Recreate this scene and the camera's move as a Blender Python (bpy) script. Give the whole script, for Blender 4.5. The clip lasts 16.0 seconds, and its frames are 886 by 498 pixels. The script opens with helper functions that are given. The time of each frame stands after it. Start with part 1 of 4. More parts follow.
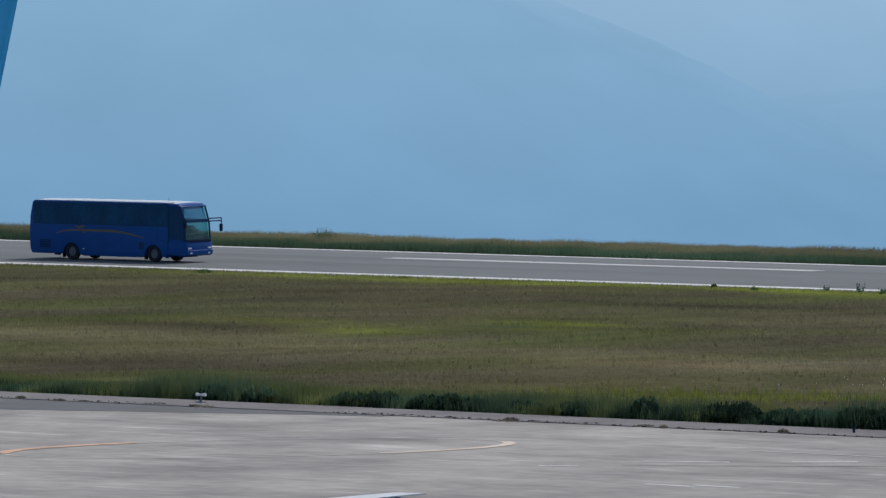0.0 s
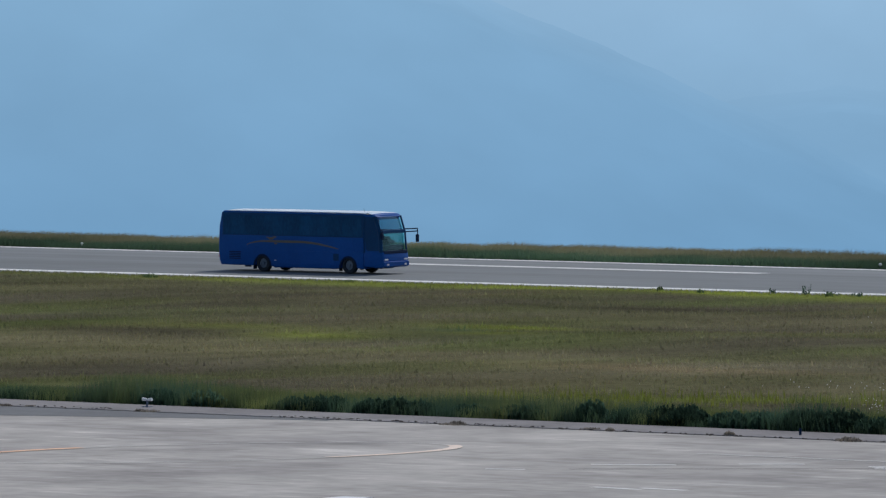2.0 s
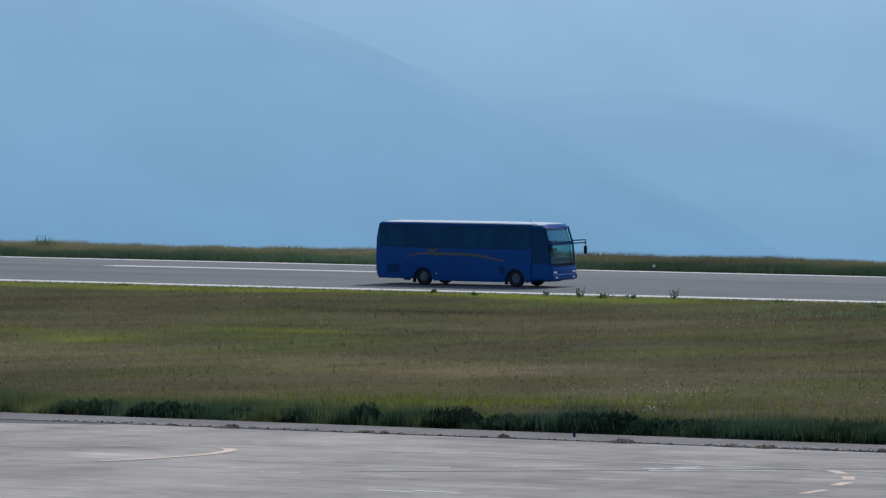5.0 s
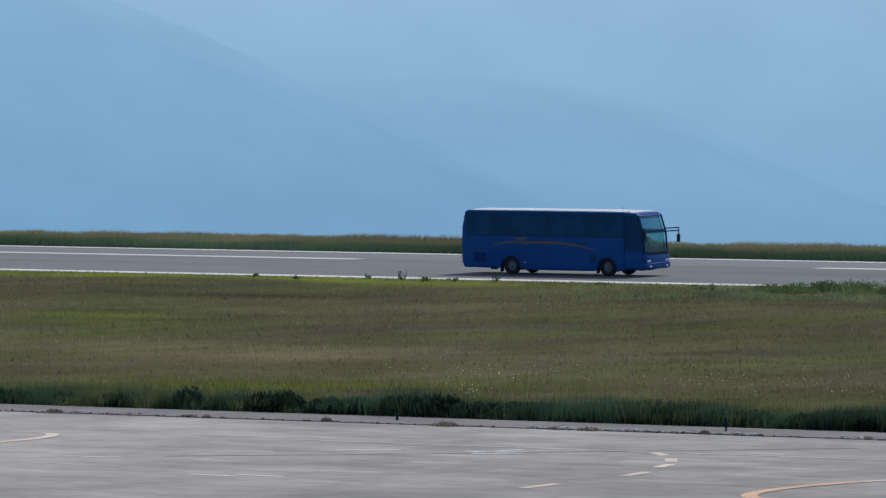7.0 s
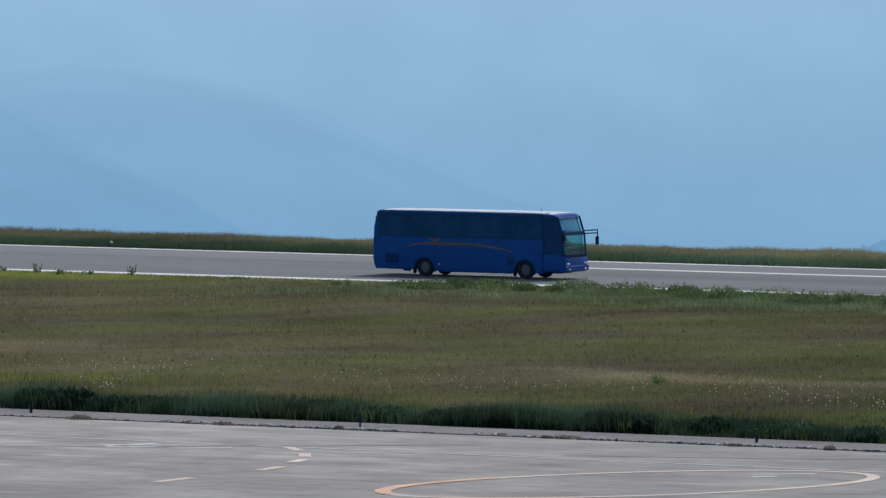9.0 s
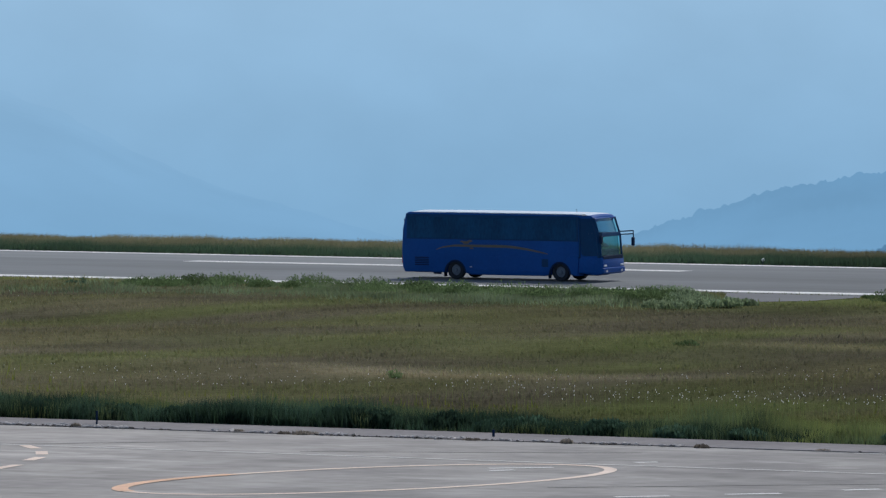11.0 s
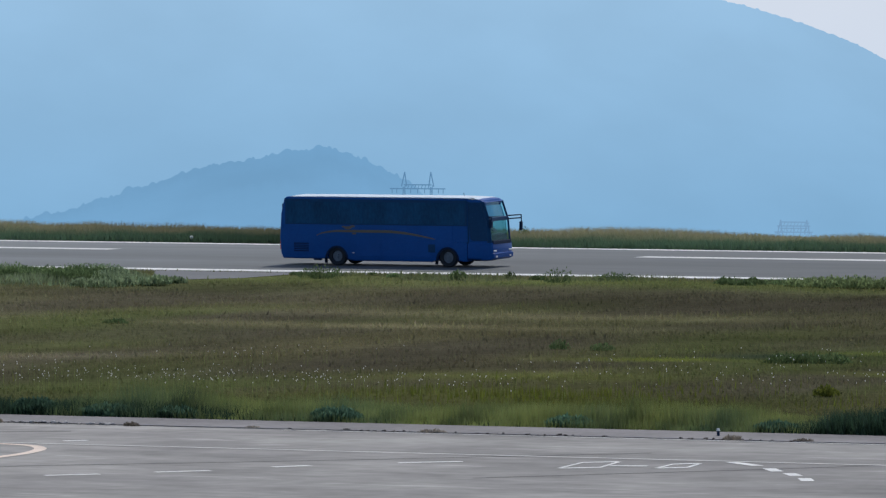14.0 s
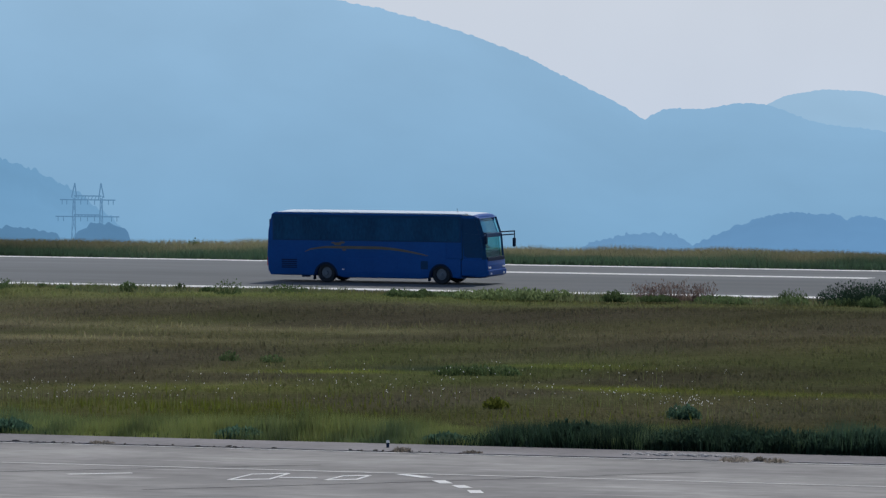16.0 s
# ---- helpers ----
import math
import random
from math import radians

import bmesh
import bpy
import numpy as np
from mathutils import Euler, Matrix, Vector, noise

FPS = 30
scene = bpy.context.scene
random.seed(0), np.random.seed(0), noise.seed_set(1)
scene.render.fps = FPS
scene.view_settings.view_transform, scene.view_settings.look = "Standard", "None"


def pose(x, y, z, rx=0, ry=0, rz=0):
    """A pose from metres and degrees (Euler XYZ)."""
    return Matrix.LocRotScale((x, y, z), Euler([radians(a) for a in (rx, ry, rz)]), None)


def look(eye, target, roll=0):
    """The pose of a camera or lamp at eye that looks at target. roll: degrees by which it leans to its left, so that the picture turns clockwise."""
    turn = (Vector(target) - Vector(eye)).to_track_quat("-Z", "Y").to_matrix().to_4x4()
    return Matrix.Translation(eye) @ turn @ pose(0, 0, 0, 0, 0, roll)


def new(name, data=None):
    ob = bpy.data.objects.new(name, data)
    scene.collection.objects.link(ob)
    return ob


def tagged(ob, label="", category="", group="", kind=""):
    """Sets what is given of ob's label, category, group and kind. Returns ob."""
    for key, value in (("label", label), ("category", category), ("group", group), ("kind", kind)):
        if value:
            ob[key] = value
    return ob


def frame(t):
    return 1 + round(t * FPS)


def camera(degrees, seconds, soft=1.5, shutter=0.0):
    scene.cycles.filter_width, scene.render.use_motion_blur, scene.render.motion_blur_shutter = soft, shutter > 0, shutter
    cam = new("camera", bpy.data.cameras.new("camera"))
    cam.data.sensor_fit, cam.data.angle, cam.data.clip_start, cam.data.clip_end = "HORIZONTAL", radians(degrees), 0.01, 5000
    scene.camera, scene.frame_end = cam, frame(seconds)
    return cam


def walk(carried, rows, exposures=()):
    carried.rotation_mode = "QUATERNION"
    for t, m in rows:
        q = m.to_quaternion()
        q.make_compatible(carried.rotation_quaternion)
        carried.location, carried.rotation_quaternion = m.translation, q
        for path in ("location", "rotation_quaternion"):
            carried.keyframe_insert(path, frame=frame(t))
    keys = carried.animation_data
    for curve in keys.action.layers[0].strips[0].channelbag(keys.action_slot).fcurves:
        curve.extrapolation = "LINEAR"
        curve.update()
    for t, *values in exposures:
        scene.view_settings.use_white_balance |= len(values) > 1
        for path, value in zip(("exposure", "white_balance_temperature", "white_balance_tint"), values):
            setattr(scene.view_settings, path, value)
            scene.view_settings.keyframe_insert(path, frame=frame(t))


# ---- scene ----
# The camera stands on a high deck and only turns.
EYE = 9.73
PATH = [
    (0.0, pose(0, 0, EYE, 89.2911, -1.1545, 36.3662)),
    (0.5, pose(0, 0, EYE, 89.1535, -0.9512, 36.5478)),
    (1.0, pose(0, 0, EYE, 89.1602, -0.9350, 36.4466)),
    (1.5, pose(0, 0, EYE, 89.3291, -0.8082, 36.1424)),
    (2.0, pose(0, 0, EYE, 89.3254, -0.9739, 35.9736)),
    (2.5, pose(0, 0, EYE, 89.3635, -0.9087, 35.9005)),
    (3.0, pose(0, 0, EYE, 89.3693, -0.9953, 35.6821)),
    (3.5, pose(0, 0, EYE, 89.3636, -1.0748, 35.4874)),
    (4.0, pose(0, 0, EYE, 89.3153, -1.0084, 35.1576)),
    (4.5, pose(0, 0, EYE, 89.3298, -0.9141, 34.8311)),
    (5.0, pose(0, 0, EYE, 89.3717, -0.8070, 34.3405)),
    (7.5, pose(0, 0, EYE, 89.2301, -0.7256, 32.6518)),
    (8.0, pose(0, 0, EYE, 89.2216, -0.9578, 32.0203)),
    (8.5, pose(0, 0, EYE, 89.2570, -1.1339, 31.0588)),
    (11.0, pose(0, 0, EYE, 89.2679, -0.7204, 28.5213)),
    (11.5, pose(0, 0, EYE, 89.3710, -0.8220, 27.1506)),
    (12.0, pose(0, 0, EYE, 89.3417, -0.7421, 26.3370)),
    (12.5, pose(0, 0, EYE, 89.2973, -0.6793, 25.9458)),
    (13.0, pose(0, 0, EYE, 89.2714, -0.6788, 25.3772)),
    (13.5, pose(0, 0, EYE, 89.2240, -0.3944, 24.8987)),
    (14.0, pose(0, 0, EYE, 89.1490, -0.4397, 24.3973)),
    (14.5, pose(0, 0, EYE, 89.2054, -0.7002, 23.3559)),
    (15.0, pose(0, 0, EYE, 89.3186, -0.6835, 22.7954)),
    (15.5, pose(0, 0, EYE, 89.3239, -0.5876, 22.4266)),
    (16.0, pose(0, 0, EYE, 89.2554, -0.6219, 22.0212)),
]
cam = camera(6.382, 16.0, soft=1.3)
# the clip's camera opens and closes a little as the bright sky comes in
walk(cam, PATH, [(0.0, -0.11, 6470, 10), (1.0, -0.11, 6440, 10), (2.0, -0.105, 6330, 10), (5.0, -0.08, 6340, 10), (8.0, -0.02, 6430, 10), (12.0, 0.05, 6380, 10), (14.0, 0.11, 6400, 10), (14.5, 0.0, 6410, 10), (15.0, -0.10, 6420, 10), (15.5, -0.05, 6440, 10), (16.0, -0.04, 6450, 10)])

# ---- light ----
SUN_ALT, SUN_AZ = radians(56), radians(4)
world = bpy.data.worlds.new("world")
scene.world = world
world.use_nodes = True
sky = world.node_tree.nodes.new("ShaderNodeTexSky")
sky.sky_type, sky.sun_disc = "NISHITA", False
sky.sun_elevation, sky.sun_rotation = SUN_ALT, SUN_AZ
sky.air_density, sky.dust_density, sky.ozone_density = 1.0, 1.2, 1.0
world.node_tree.links.new(sky.outputs[0], world.node_tree.nodes["Background"].inputs[0])
world.node_tree.nodes["Background"].inputs[1].default_value = 0.10
sun = new("sun", bpy.data.lights.new("sun", "SUN"))
sun.data.energy, sun.data.angle, sun.data.color = 2.2, radians(0.6), (1.0, 0.95, 0.87)
SUN_DIR = Vector((math.sin(SUN_AZ) * math.cos(SUN_ALT), math.cos(SUN_AZ) * math.cos(SUN_ALT), math.sin(SUN_ALT)))
sun.matrix_world = look(SUN_DIR * 200, (0, 0, 0))
scene.view_settings.exposure = 0.0


# ---- materials ----
def links_of(m):
    m.use_nodes = True
    return m.node_tree, m.node_tree.nodes, m.node_tree.nodes["Principled BSDF"]


def paint(name, colour, rough=0.5, metal=0.0, vary=0.15, size=1.0, bump=0.0, fine=12.0, coat=0.0, stretch=(1, 1, 1)):
    """A surface whose colour wanders at two scales, with fine relief."""
    m = bpy.data.materials.new(name)
    tree, nodes, shader = links_of(m)
    coords = nodes.new("ShaderNodeTexCoord")
    spread = nodes.new("ShaderNodeMapping")
    spread.inputs["Scale"].default_value = stretch
    tree.links.new(coords.outputs["Object"], spread.inputs[0])
    broad, small = nodes.new("ShaderNodeTexNoise"), nodes.new("ShaderNodeTexNoise")
    broad.inputs["Scale"].default_value, small.inputs["Scale"].default_value = 1.0 / size, fine / size
    broad.inputs["Detail"].default_value = small.inputs["Detail"].default_value = 4
    for n in (broad, small):
        tree.links.new(spread.outputs[0], n.inputs["Vector"])
    mix = nodes.new("ShaderNodeMath")
    mix.operation = "MULTIPLY_ADD"
    mix.inputs[1].default_value = 0.6
    half = nodes.new("ShaderNodeMath")
    half.operation = "MULTIPLY"
    half.inputs[1].default_value = 0.4
    tree.links.new(small.outputs["Fac"], half.inputs[0])
    tree.links.new(broad.outputs["Fac"], mix.inputs[0])
    tree.links.new(half.outputs[0], mix.inputs[2])
    ramp = nodes.new("ShaderNodeValToRGB")
    ramp.color_ramp.elements[0].position, ramp.color_ramp.elements[1].position = 0.34, 0.66
    ramp.color_ramp.elements[0].color = (*[c * (1 - vary) for c in colour], 1)
    ramp.color_ramp.elements[1].color = (*[min(1, c * (1 + vary)) for c in colour], 1)
    tree.links.new(mix.outputs[0], ramp.inputs[0])
    tree.links.new(ramp.outputs[0], shader.inputs["Base Color"])
    shader.inputs["Roughness"].default_value, shader.inputs["Metallic"].default_value = rough, metal
    shader.inputs["Coat Weight"].default_value = coat
    if bump:
        relief = nodes.new("ShaderNodeBump")
        relief.inputs["Strength"].default_value, relief.inputs["Distance"].default_value = bump, 0.02
        tree.links.new(small.outputs["Fac"], relief.inputs["Height"])
        tree.links.new(relief.outputs[0], shader.inputs["Normal"])
    return m


def leafy(name):
    """Blades and leaves: their own colour, part of the light coming through."""
    m = bpy.data.materials.new(name)
    tree, nodes, shader = links_of(m)
    attr = nodes.new("ShaderNodeAttribute")
    attr.attribute_name = "tint"
    thin = nodes.new("ShaderNodeBsdfTranslucent")
    both = nodes.new("ShaderNodeMixShader")
    both.inputs[0].default_value = 0.65
    tree.links.new(attr.outputs["Color"], shader.inputs["Base Color"])
    tree.links.new(attr.outputs["Color"], thin.inputs["Color"])
    shader.inputs["Roughness"].default_value = 0.7
    shader.inputs["Specular IOR Level"].default_value = 0.02
    tree.links.new(shader.outputs[0], both.inputs[1])
    tree.links.new(thin.outputs[0], both.inputs[2])
    tree.links.new(both.outputs[0], nodes["Material Output"].inputs["Surface"])
    return m


def soil(name):
    m = bpy.data.materials.new(name)
    tree, nodes, shader = links_of(m)
    attr = nodes.new("ShaderNodeAttribute")
    attr.attribute_name = "tint"
    grain = nodes.new("ShaderNodeTexNoise")
    grain.inputs["Scale"].default_value, grain.inputs["Detail"].default_value = 1.6, 8
    level = nodes.new("ShaderNodeMapRange")
    level.inputs["From Min"].default_value, level.inputs["From Max"].default_value = 0.3, 0.7
    level.inputs["To Min"].default_value, level.inputs["To Max"].default_value = 0.80, 1.18
    scaled = nodes.new("ShaderNodeVectorMath")
    scaled.operation = "SCALE"
    tree.links.new(nodes.new("ShaderNodeTexCoord").outputs["Object"], grain.inputs["Vector"])
    tree.links.new(grain.outputs["Fac"], level.inputs["Value"])
    tree.links.new(attr.outputs["Color"], scaled.inputs[0])
    tree.links.new(level.outputs[0], scaled.inputs["Scale"])
    tree.links.new(scaled.outputs[0], shader.inputs["Base Color"])
    shader.inputs["Roughness"].default_value = 0.95
    shader.inputs["Specular IOR Level"].default_value = 0.0
    return m


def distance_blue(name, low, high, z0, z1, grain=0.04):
    """Far hills: blue haze painted as flat glowing tones, paler or deeper with height."""
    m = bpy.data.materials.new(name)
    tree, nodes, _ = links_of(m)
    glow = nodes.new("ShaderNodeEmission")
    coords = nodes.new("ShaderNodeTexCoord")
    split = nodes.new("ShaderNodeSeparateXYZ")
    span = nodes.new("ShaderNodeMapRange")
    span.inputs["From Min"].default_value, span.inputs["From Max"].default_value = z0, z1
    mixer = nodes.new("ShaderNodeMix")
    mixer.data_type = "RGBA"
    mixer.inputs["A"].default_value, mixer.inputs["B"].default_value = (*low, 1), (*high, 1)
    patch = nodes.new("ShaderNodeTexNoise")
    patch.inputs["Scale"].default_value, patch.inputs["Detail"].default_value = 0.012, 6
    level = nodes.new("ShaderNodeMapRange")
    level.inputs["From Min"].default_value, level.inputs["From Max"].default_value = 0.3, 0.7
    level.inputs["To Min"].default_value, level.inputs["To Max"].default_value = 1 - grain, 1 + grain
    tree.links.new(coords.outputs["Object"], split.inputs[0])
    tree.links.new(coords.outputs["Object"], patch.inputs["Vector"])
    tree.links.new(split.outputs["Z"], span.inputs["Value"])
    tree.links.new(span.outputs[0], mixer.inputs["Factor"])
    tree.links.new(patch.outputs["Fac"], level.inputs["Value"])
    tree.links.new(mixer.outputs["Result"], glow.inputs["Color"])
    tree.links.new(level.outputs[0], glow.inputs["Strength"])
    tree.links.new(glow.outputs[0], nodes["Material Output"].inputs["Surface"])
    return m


def glass(name, colour, gloss=0.10):
    """A thin clear pane: tinted light straight through, a little mirrored."""
    m = bpy.data.materials.new(name)
    tree, nodes, _ = links_of(m)
    clear, shine, both = nodes.new("ShaderNodeBsdfTransparent"), nodes.new("ShaderNodeBsdfGlossy"), nodes.new("ShaderNodeMixShader")
    clear.inputs["Color"].default_value = (*colour, 1)
    shine.inputs["Color"].default_value = (0.55, 0.82, 0.95, 1)
    shine.inputs["Roughness"].default_value = 0.04
    both.inputs[0].default_value = gloss
    tree.links.new(clear.outputs[0], both.inputs[1])
    tree.links.new(shine.outputs[0], both.inputs[2])
    tree.links.new(both.outputs[0], nodes["Material Output"].inputs["Surface"])
    return m


def apron_surface():
    """Pale worn concrete in the west, greyer in the east, streaked by tyres, patches and old paint."""
    m = paint("apron concrete", (0.402, 0.386, 0.366), 0.85, vary=0.22, size=4.0, bump=0.2, fine=5.0)
    tree, nodes, shader = links_of(m)
    coords, split = nodes.new("ShaderNodeTexCoord"), nodes.new("ShaderNodeSeparateXYZ")
    tree.links.new(coords.outputs["Object"], split.inputs[0])
    side = nodes.new("ShaderNodeMapRange")
    side.inputs["From Min"].default_value, side.inputs["From Max"].default_value = -165, -90
    side.interpolation_type = "SMOOTHSTEP"
    tree.links.new(split.outputs["X"], side.inputs["Value"])
    tone = nodes.new("ShaderNodeMix")
    tone.data_type = "RGBA"
    tone.inputs["A"].default_value, tone.inputs["B"].default_value = (1.0, 1.0, 1.0, 1), (0.68, 0.695, 0.71, 1)
    tree.links.new(side.outputs[0], tone.inputs["Factor"])
    stain = nodes.new("ShaderNodeTexNoise")
    stain.inputs["Scale"].default_value, stain.inputs["Detail"].default_value = 0.11, 5
    tree.links.new(coords.outputs["Object"], stain.inputs["Vector"])
    dark = nodes.new("ShaderNodeValToRGB")
    dark.color_ramp.elements[0].position, dark.color_ramp.elements[1].position = 0.3, 0.55
    dark.color_ramp.elements[0].color, dark.color_ramp.elements[1].color = (0.74, 0.73, 0.73, 1), (1.03, 1.02, 1.0, 1)
    tree.links.new(stain.outputs["Fac"], dark.inputs[0])
    # scuffs of old white paint, drawn out along the stands
    drawn = nodes.new("ShaderNodeMapping")
    drawn.inputs["Scale"].default_value, drawn.inputs["Rotation"].default_value = (0.16, 0.7, 1), (0, 0, 0.5)
    scuff = nodes.new("ShaderNodeTexNoise")
    scuff.inputs["Scale"].default_value, scuff.inputs["Detail"].default_value, scuff.inputs["Roughness"].default_value = 1.0, 6, 0.65
    tree.links.new(coords.outputs["Object"], drawn.inputs[0])
    tree.links.new(drawn.outputs[0], scuff.inputs["Vector"])
    old_paint = nodes.new("ShaderNodeValToRGB")
    for i, (at, v) in enumerate(((0.36, 0.84), (0.47, 1.0), (0.59, 1.0), (0.68, 1.36))):
        e = old_paint.color_ramp.elements[i] if i < 2 else old_paint.color_ramp.elements.new(at)
        e.position, e.color = at, (v, v, v, 1)
    tree.links.new(scuff.outputs["Fac"], old_paint.inputs[0])
    base = shader.inputs["Base Color"].links[0].from_socket
    for extra in (tone.outputs["Result"], dark.outputs[0], old_paint.outputs[0]):
        mul = nodes.new("ShaderNodeMix")
        mul.data_type, mul.blend_type = "RGBA", "MULTIPLY"
        mul.inputs["Factor"].default_value = 1.0
        tree.links.new(base, mul.inputs["A"])
        tree.links.new(extra, mul.inputs["B"])
        base = mul.outputs["Result"]
    tree.links.new(base, shader.inputs["Base Color"])
    return m


def runway_surface():
    """Grey asphalt, paler in its western stretch, with darker tracks along the middle of each half."""
    m = paint("runway asphalt", (0.152, 0.163, 0.167), 0.85, vary=0.13, size=10.0, bump=0.2, stretch=(0.25, 1.2, 1))
    tree, nodes, shader = links_of(m)
    coords, split = nodes.new("ShaderNodeTexCoord"), nodes.new("ShaderNodeSeparateXYZ")
    tree.links.new(coords.outputs["Object"], split.inputs[0])
    west = nodes.new("ShaderNodeMapRange")
    west.interpolation_type = "SMOOTHSTEP"
    for key, value in (("From Min", -230), ("From Max", -160), ("To Min", 1.22), ("To Max", 0.94)):
        west.inputs[key].default_value = value
    tree.links.new(split.outputs["X"], west.inputs["Value"])
    track = nodes.new("ShaderNodeTexNoise")
    track.inputs["Scale"].default_value, track.inputs["Detail"].default_value = 1.0, 3
    lanes = nodes.new("ShaderNodeMapping")
    lanes.inputs["Scale"].default_value = (0.006, 0.16, 0.1)
    tree.links.new(coords.outputs["Object"], lanes.inputs[0])
    tree.links.new(lanes.outputs[0], track.inputs["Vector"])
    wear = nodes.new("ShaderNodeMapRange")
    for key, value in (("From Min", 0.35), ("From Max", 0.65), ("To Min", 0.84), ("To Max", 1.12)):
        wear.inputs[key].default_value = value
    tree.links.new(track.outputs["Fac"], wear.inputs["Value"])
    level = nodes.new("ShaderNodeMath")
    level.operation = "MULTIPLY"
    tree.links.new(west.outputs[0], level.inputs[0])
    tree.links.new(wear.outputs[0], level.inputs[1])
    base = shader.inputs["Base Color"].links[0].from_socket
    scaled = nodes.new("ShaderNodeVectorMath")
    scaled.operation = "SCALE"
    tree.links.new(base, scaled.inputs[0])
    tree.links.new(level.outputs[0], scaled.inputs["Scale"])
    tree.links.new(scaled.outputs[0], shader.inputs["Base Color"])
    return m


CONCRETE = apron_surface()
OLD_CONCRETE = paint("shoulder concrete", (0.225, 0.215, 0.215), 0.9, vary=0.25, size=4.0, bump=0.3)
DARK_ASPHALT = paint("dark asphalt", (0.16, 0.165, 0.17), 0.9, vary=0.15, size=6.0, bump=0.3)
RUNWAY = runway_surface()
CRACK = paint("joint filler", (0.07, 0.07, 0.07), 0.9, size=1.0)
WHITE_LINE = paint("worn white paint", (0.72, 0.72, 0.70), 0.7, vary=0.12, size=1.2)
FAINT_LINE = paint("faded white paint", (0.56, 0.55, 0.53), 0.8, vary=0.2, size=1.0)
PALE_AMBER = paint("bleached amber paint", (0.75, 0.62, 0.52), 0.8, vary=0.15, size=2.0)
AMBER_LINE = paint("faded amber paint", (0.74, 0.47, 0.31), 0.8, vary=0.22, size=2.0)
LEAF, SOIL = leafy("grass blades"), soil("field soil")
BUS_BLUE = paint("deep blue paint", (0.006, 0.077, 0.310), 0.4, vary=0.12, size=1.6)
BUS_ROOF = paint("white roof paint", (0.62, 0.74, 0.86), 0.3, vary=0.06, size=2.0, coat=0.4)
BUS_DARK = paint("black trim", (0.004, 0.020, 0.060), 0.5, vary=0.2, size=0.5)
TINTED = paint("tinted window glass", (0.008, 0.064, 0.160), 0.25, vary=0.35, size=1.1, stretch=(1, 1, 0.4))
BAND = paint("window band trim", (0.006, 0.052, 0.145), 0.4, vary=0.15, size=1.2)
CLEAR = glass("windscreen glass", (0.46, 0.68, 0.66), 0.06)
SIDE_CLEAR = glass("cab side glass", (0.74, 0.92, 0.92), 0.05)
SMOKED = glass("smoked upper windscreen glass", (0.46, 0.60, 0.66), 0.13)
GOLD = paint("gold foil stripe", (0.10, 0.092, 0.07), 0.45, vary=0.15, size=0.6)
RUBBER = paint("tyre rubber", (0.012, 0.018, 0.03), 0.85, vary=0.2, size=0.3)
STEEL = paint("grey steel", (0.12, 0.155, 0.215), 0.55, 0.3, vary=0.15, size=0.3)
LAMP_GLASS = paint("headlamp glass", (0.7, 0.72, 0.75), 0.1, vary=0.05, size=0.2)
for m in (BUS_BLUE, TINTED, BUS_DARK, BAND):
    m.node_tree.nodes["Principled BSDF"].inputs["Specular IOR Level"].default_value = 0.12
for m in (RUNWAY, CONCRETE, OLD_CONCRETE, DARK_ASPHALT):
    m.node_tree.nodes["Principled BSDF"].inputs["Specular IOR Level"].default_value = 0.2
FIN_BLUE = paint("bright blue aircraft paint", (0.013, 0.42, 0.84), 0.4, vary=0.08, size=1.5)
PLANE_WHITE = paint("white aircraft paint", (0.75, 0.76, 0.78), 0.35, vary=0.05, size=2.0)
PLANE_GREY = paint("grey aircraft skin", (0.36, 0.37, 0.38), 0.4, 0.2, vary=0.08, size=1.0)
LIGHT_WHITE = paint("white fixture paint", (0.8, 0.8, 0.78), 0.5, vary=0.06, size=0.2)
# valley haze painted into the pylon steel as a glowing blue tone
PYLON_HAZE = distance_blue("hazy pylon steel", (0.085, 0.19, 0.33), (0.10, 0.22, 0.37), -60, 60)


# ---- mesh helpers ----
def part(name, bm, material, parent=None, label=""):
    mesh = bpy.data.meshes.new(name)
    bm.to_mesh(mesh)
    bm.free()
    mesh.materials.append(material)
    ob = new(name, mesh)
    if parent is not None:
        ob.parent = parent
    if label:
        tagged(ob, label)
    return ob


def smooth(ob, angle=35):
    for p in ob.data.polygons:
        p.use_smooth = True
    ob.data.set_sharp_from_angle(angle=radians(angle))
    return ob


def box(x0, x1, y0, y1, z0, z1, bevel=0.0, bm=None):
    bm = bm or bmesh.new()
    made = bmesh.ops.create_cube(bm, size=1.0, matrix=Matrix.LocRotScale(((x0 + x1) / 2, (y0 + y1) / 2, (z0 + z1) / 2), None, (x1 - x0, y1 - y0, z1 - z0)))
    if bevel:
        edges = {e for v in made["verts"] for e in v.link_edges}
        bmesh.ops.bevel(bm, geom=list(edges), offset=bevel, segments=2, affect="EDGES", profile=0.5)
    return bm


def rod(bm, a, b, r0, r1=None, seg=8):
    a, b = Vector(a), Vector(b)
    turn = (b - a).to_track_quat("Z", "Y").to_matrix().to_4x4()
    bmesh.ops.create_cone(bm, cap_ends=True, segments=seg, radius1=r0, radius2=r0 if r1 is None else r1, depth=(b - a).length,
                          matrix=Matrix.Translation((a + b) / 2) @ turn)
    return bm


def outline(points, y0, y1, bevel=0.0, seg=3):
    """A plate with that outline in x and z, from y0 to y1."""
    bm = bmesh.new()
    face = bm.faces.new([bm.verts.new((x, y0, z)) for x, z in points])
    made = bmesh.ops.extrude_face_region(bm, geom=[face])
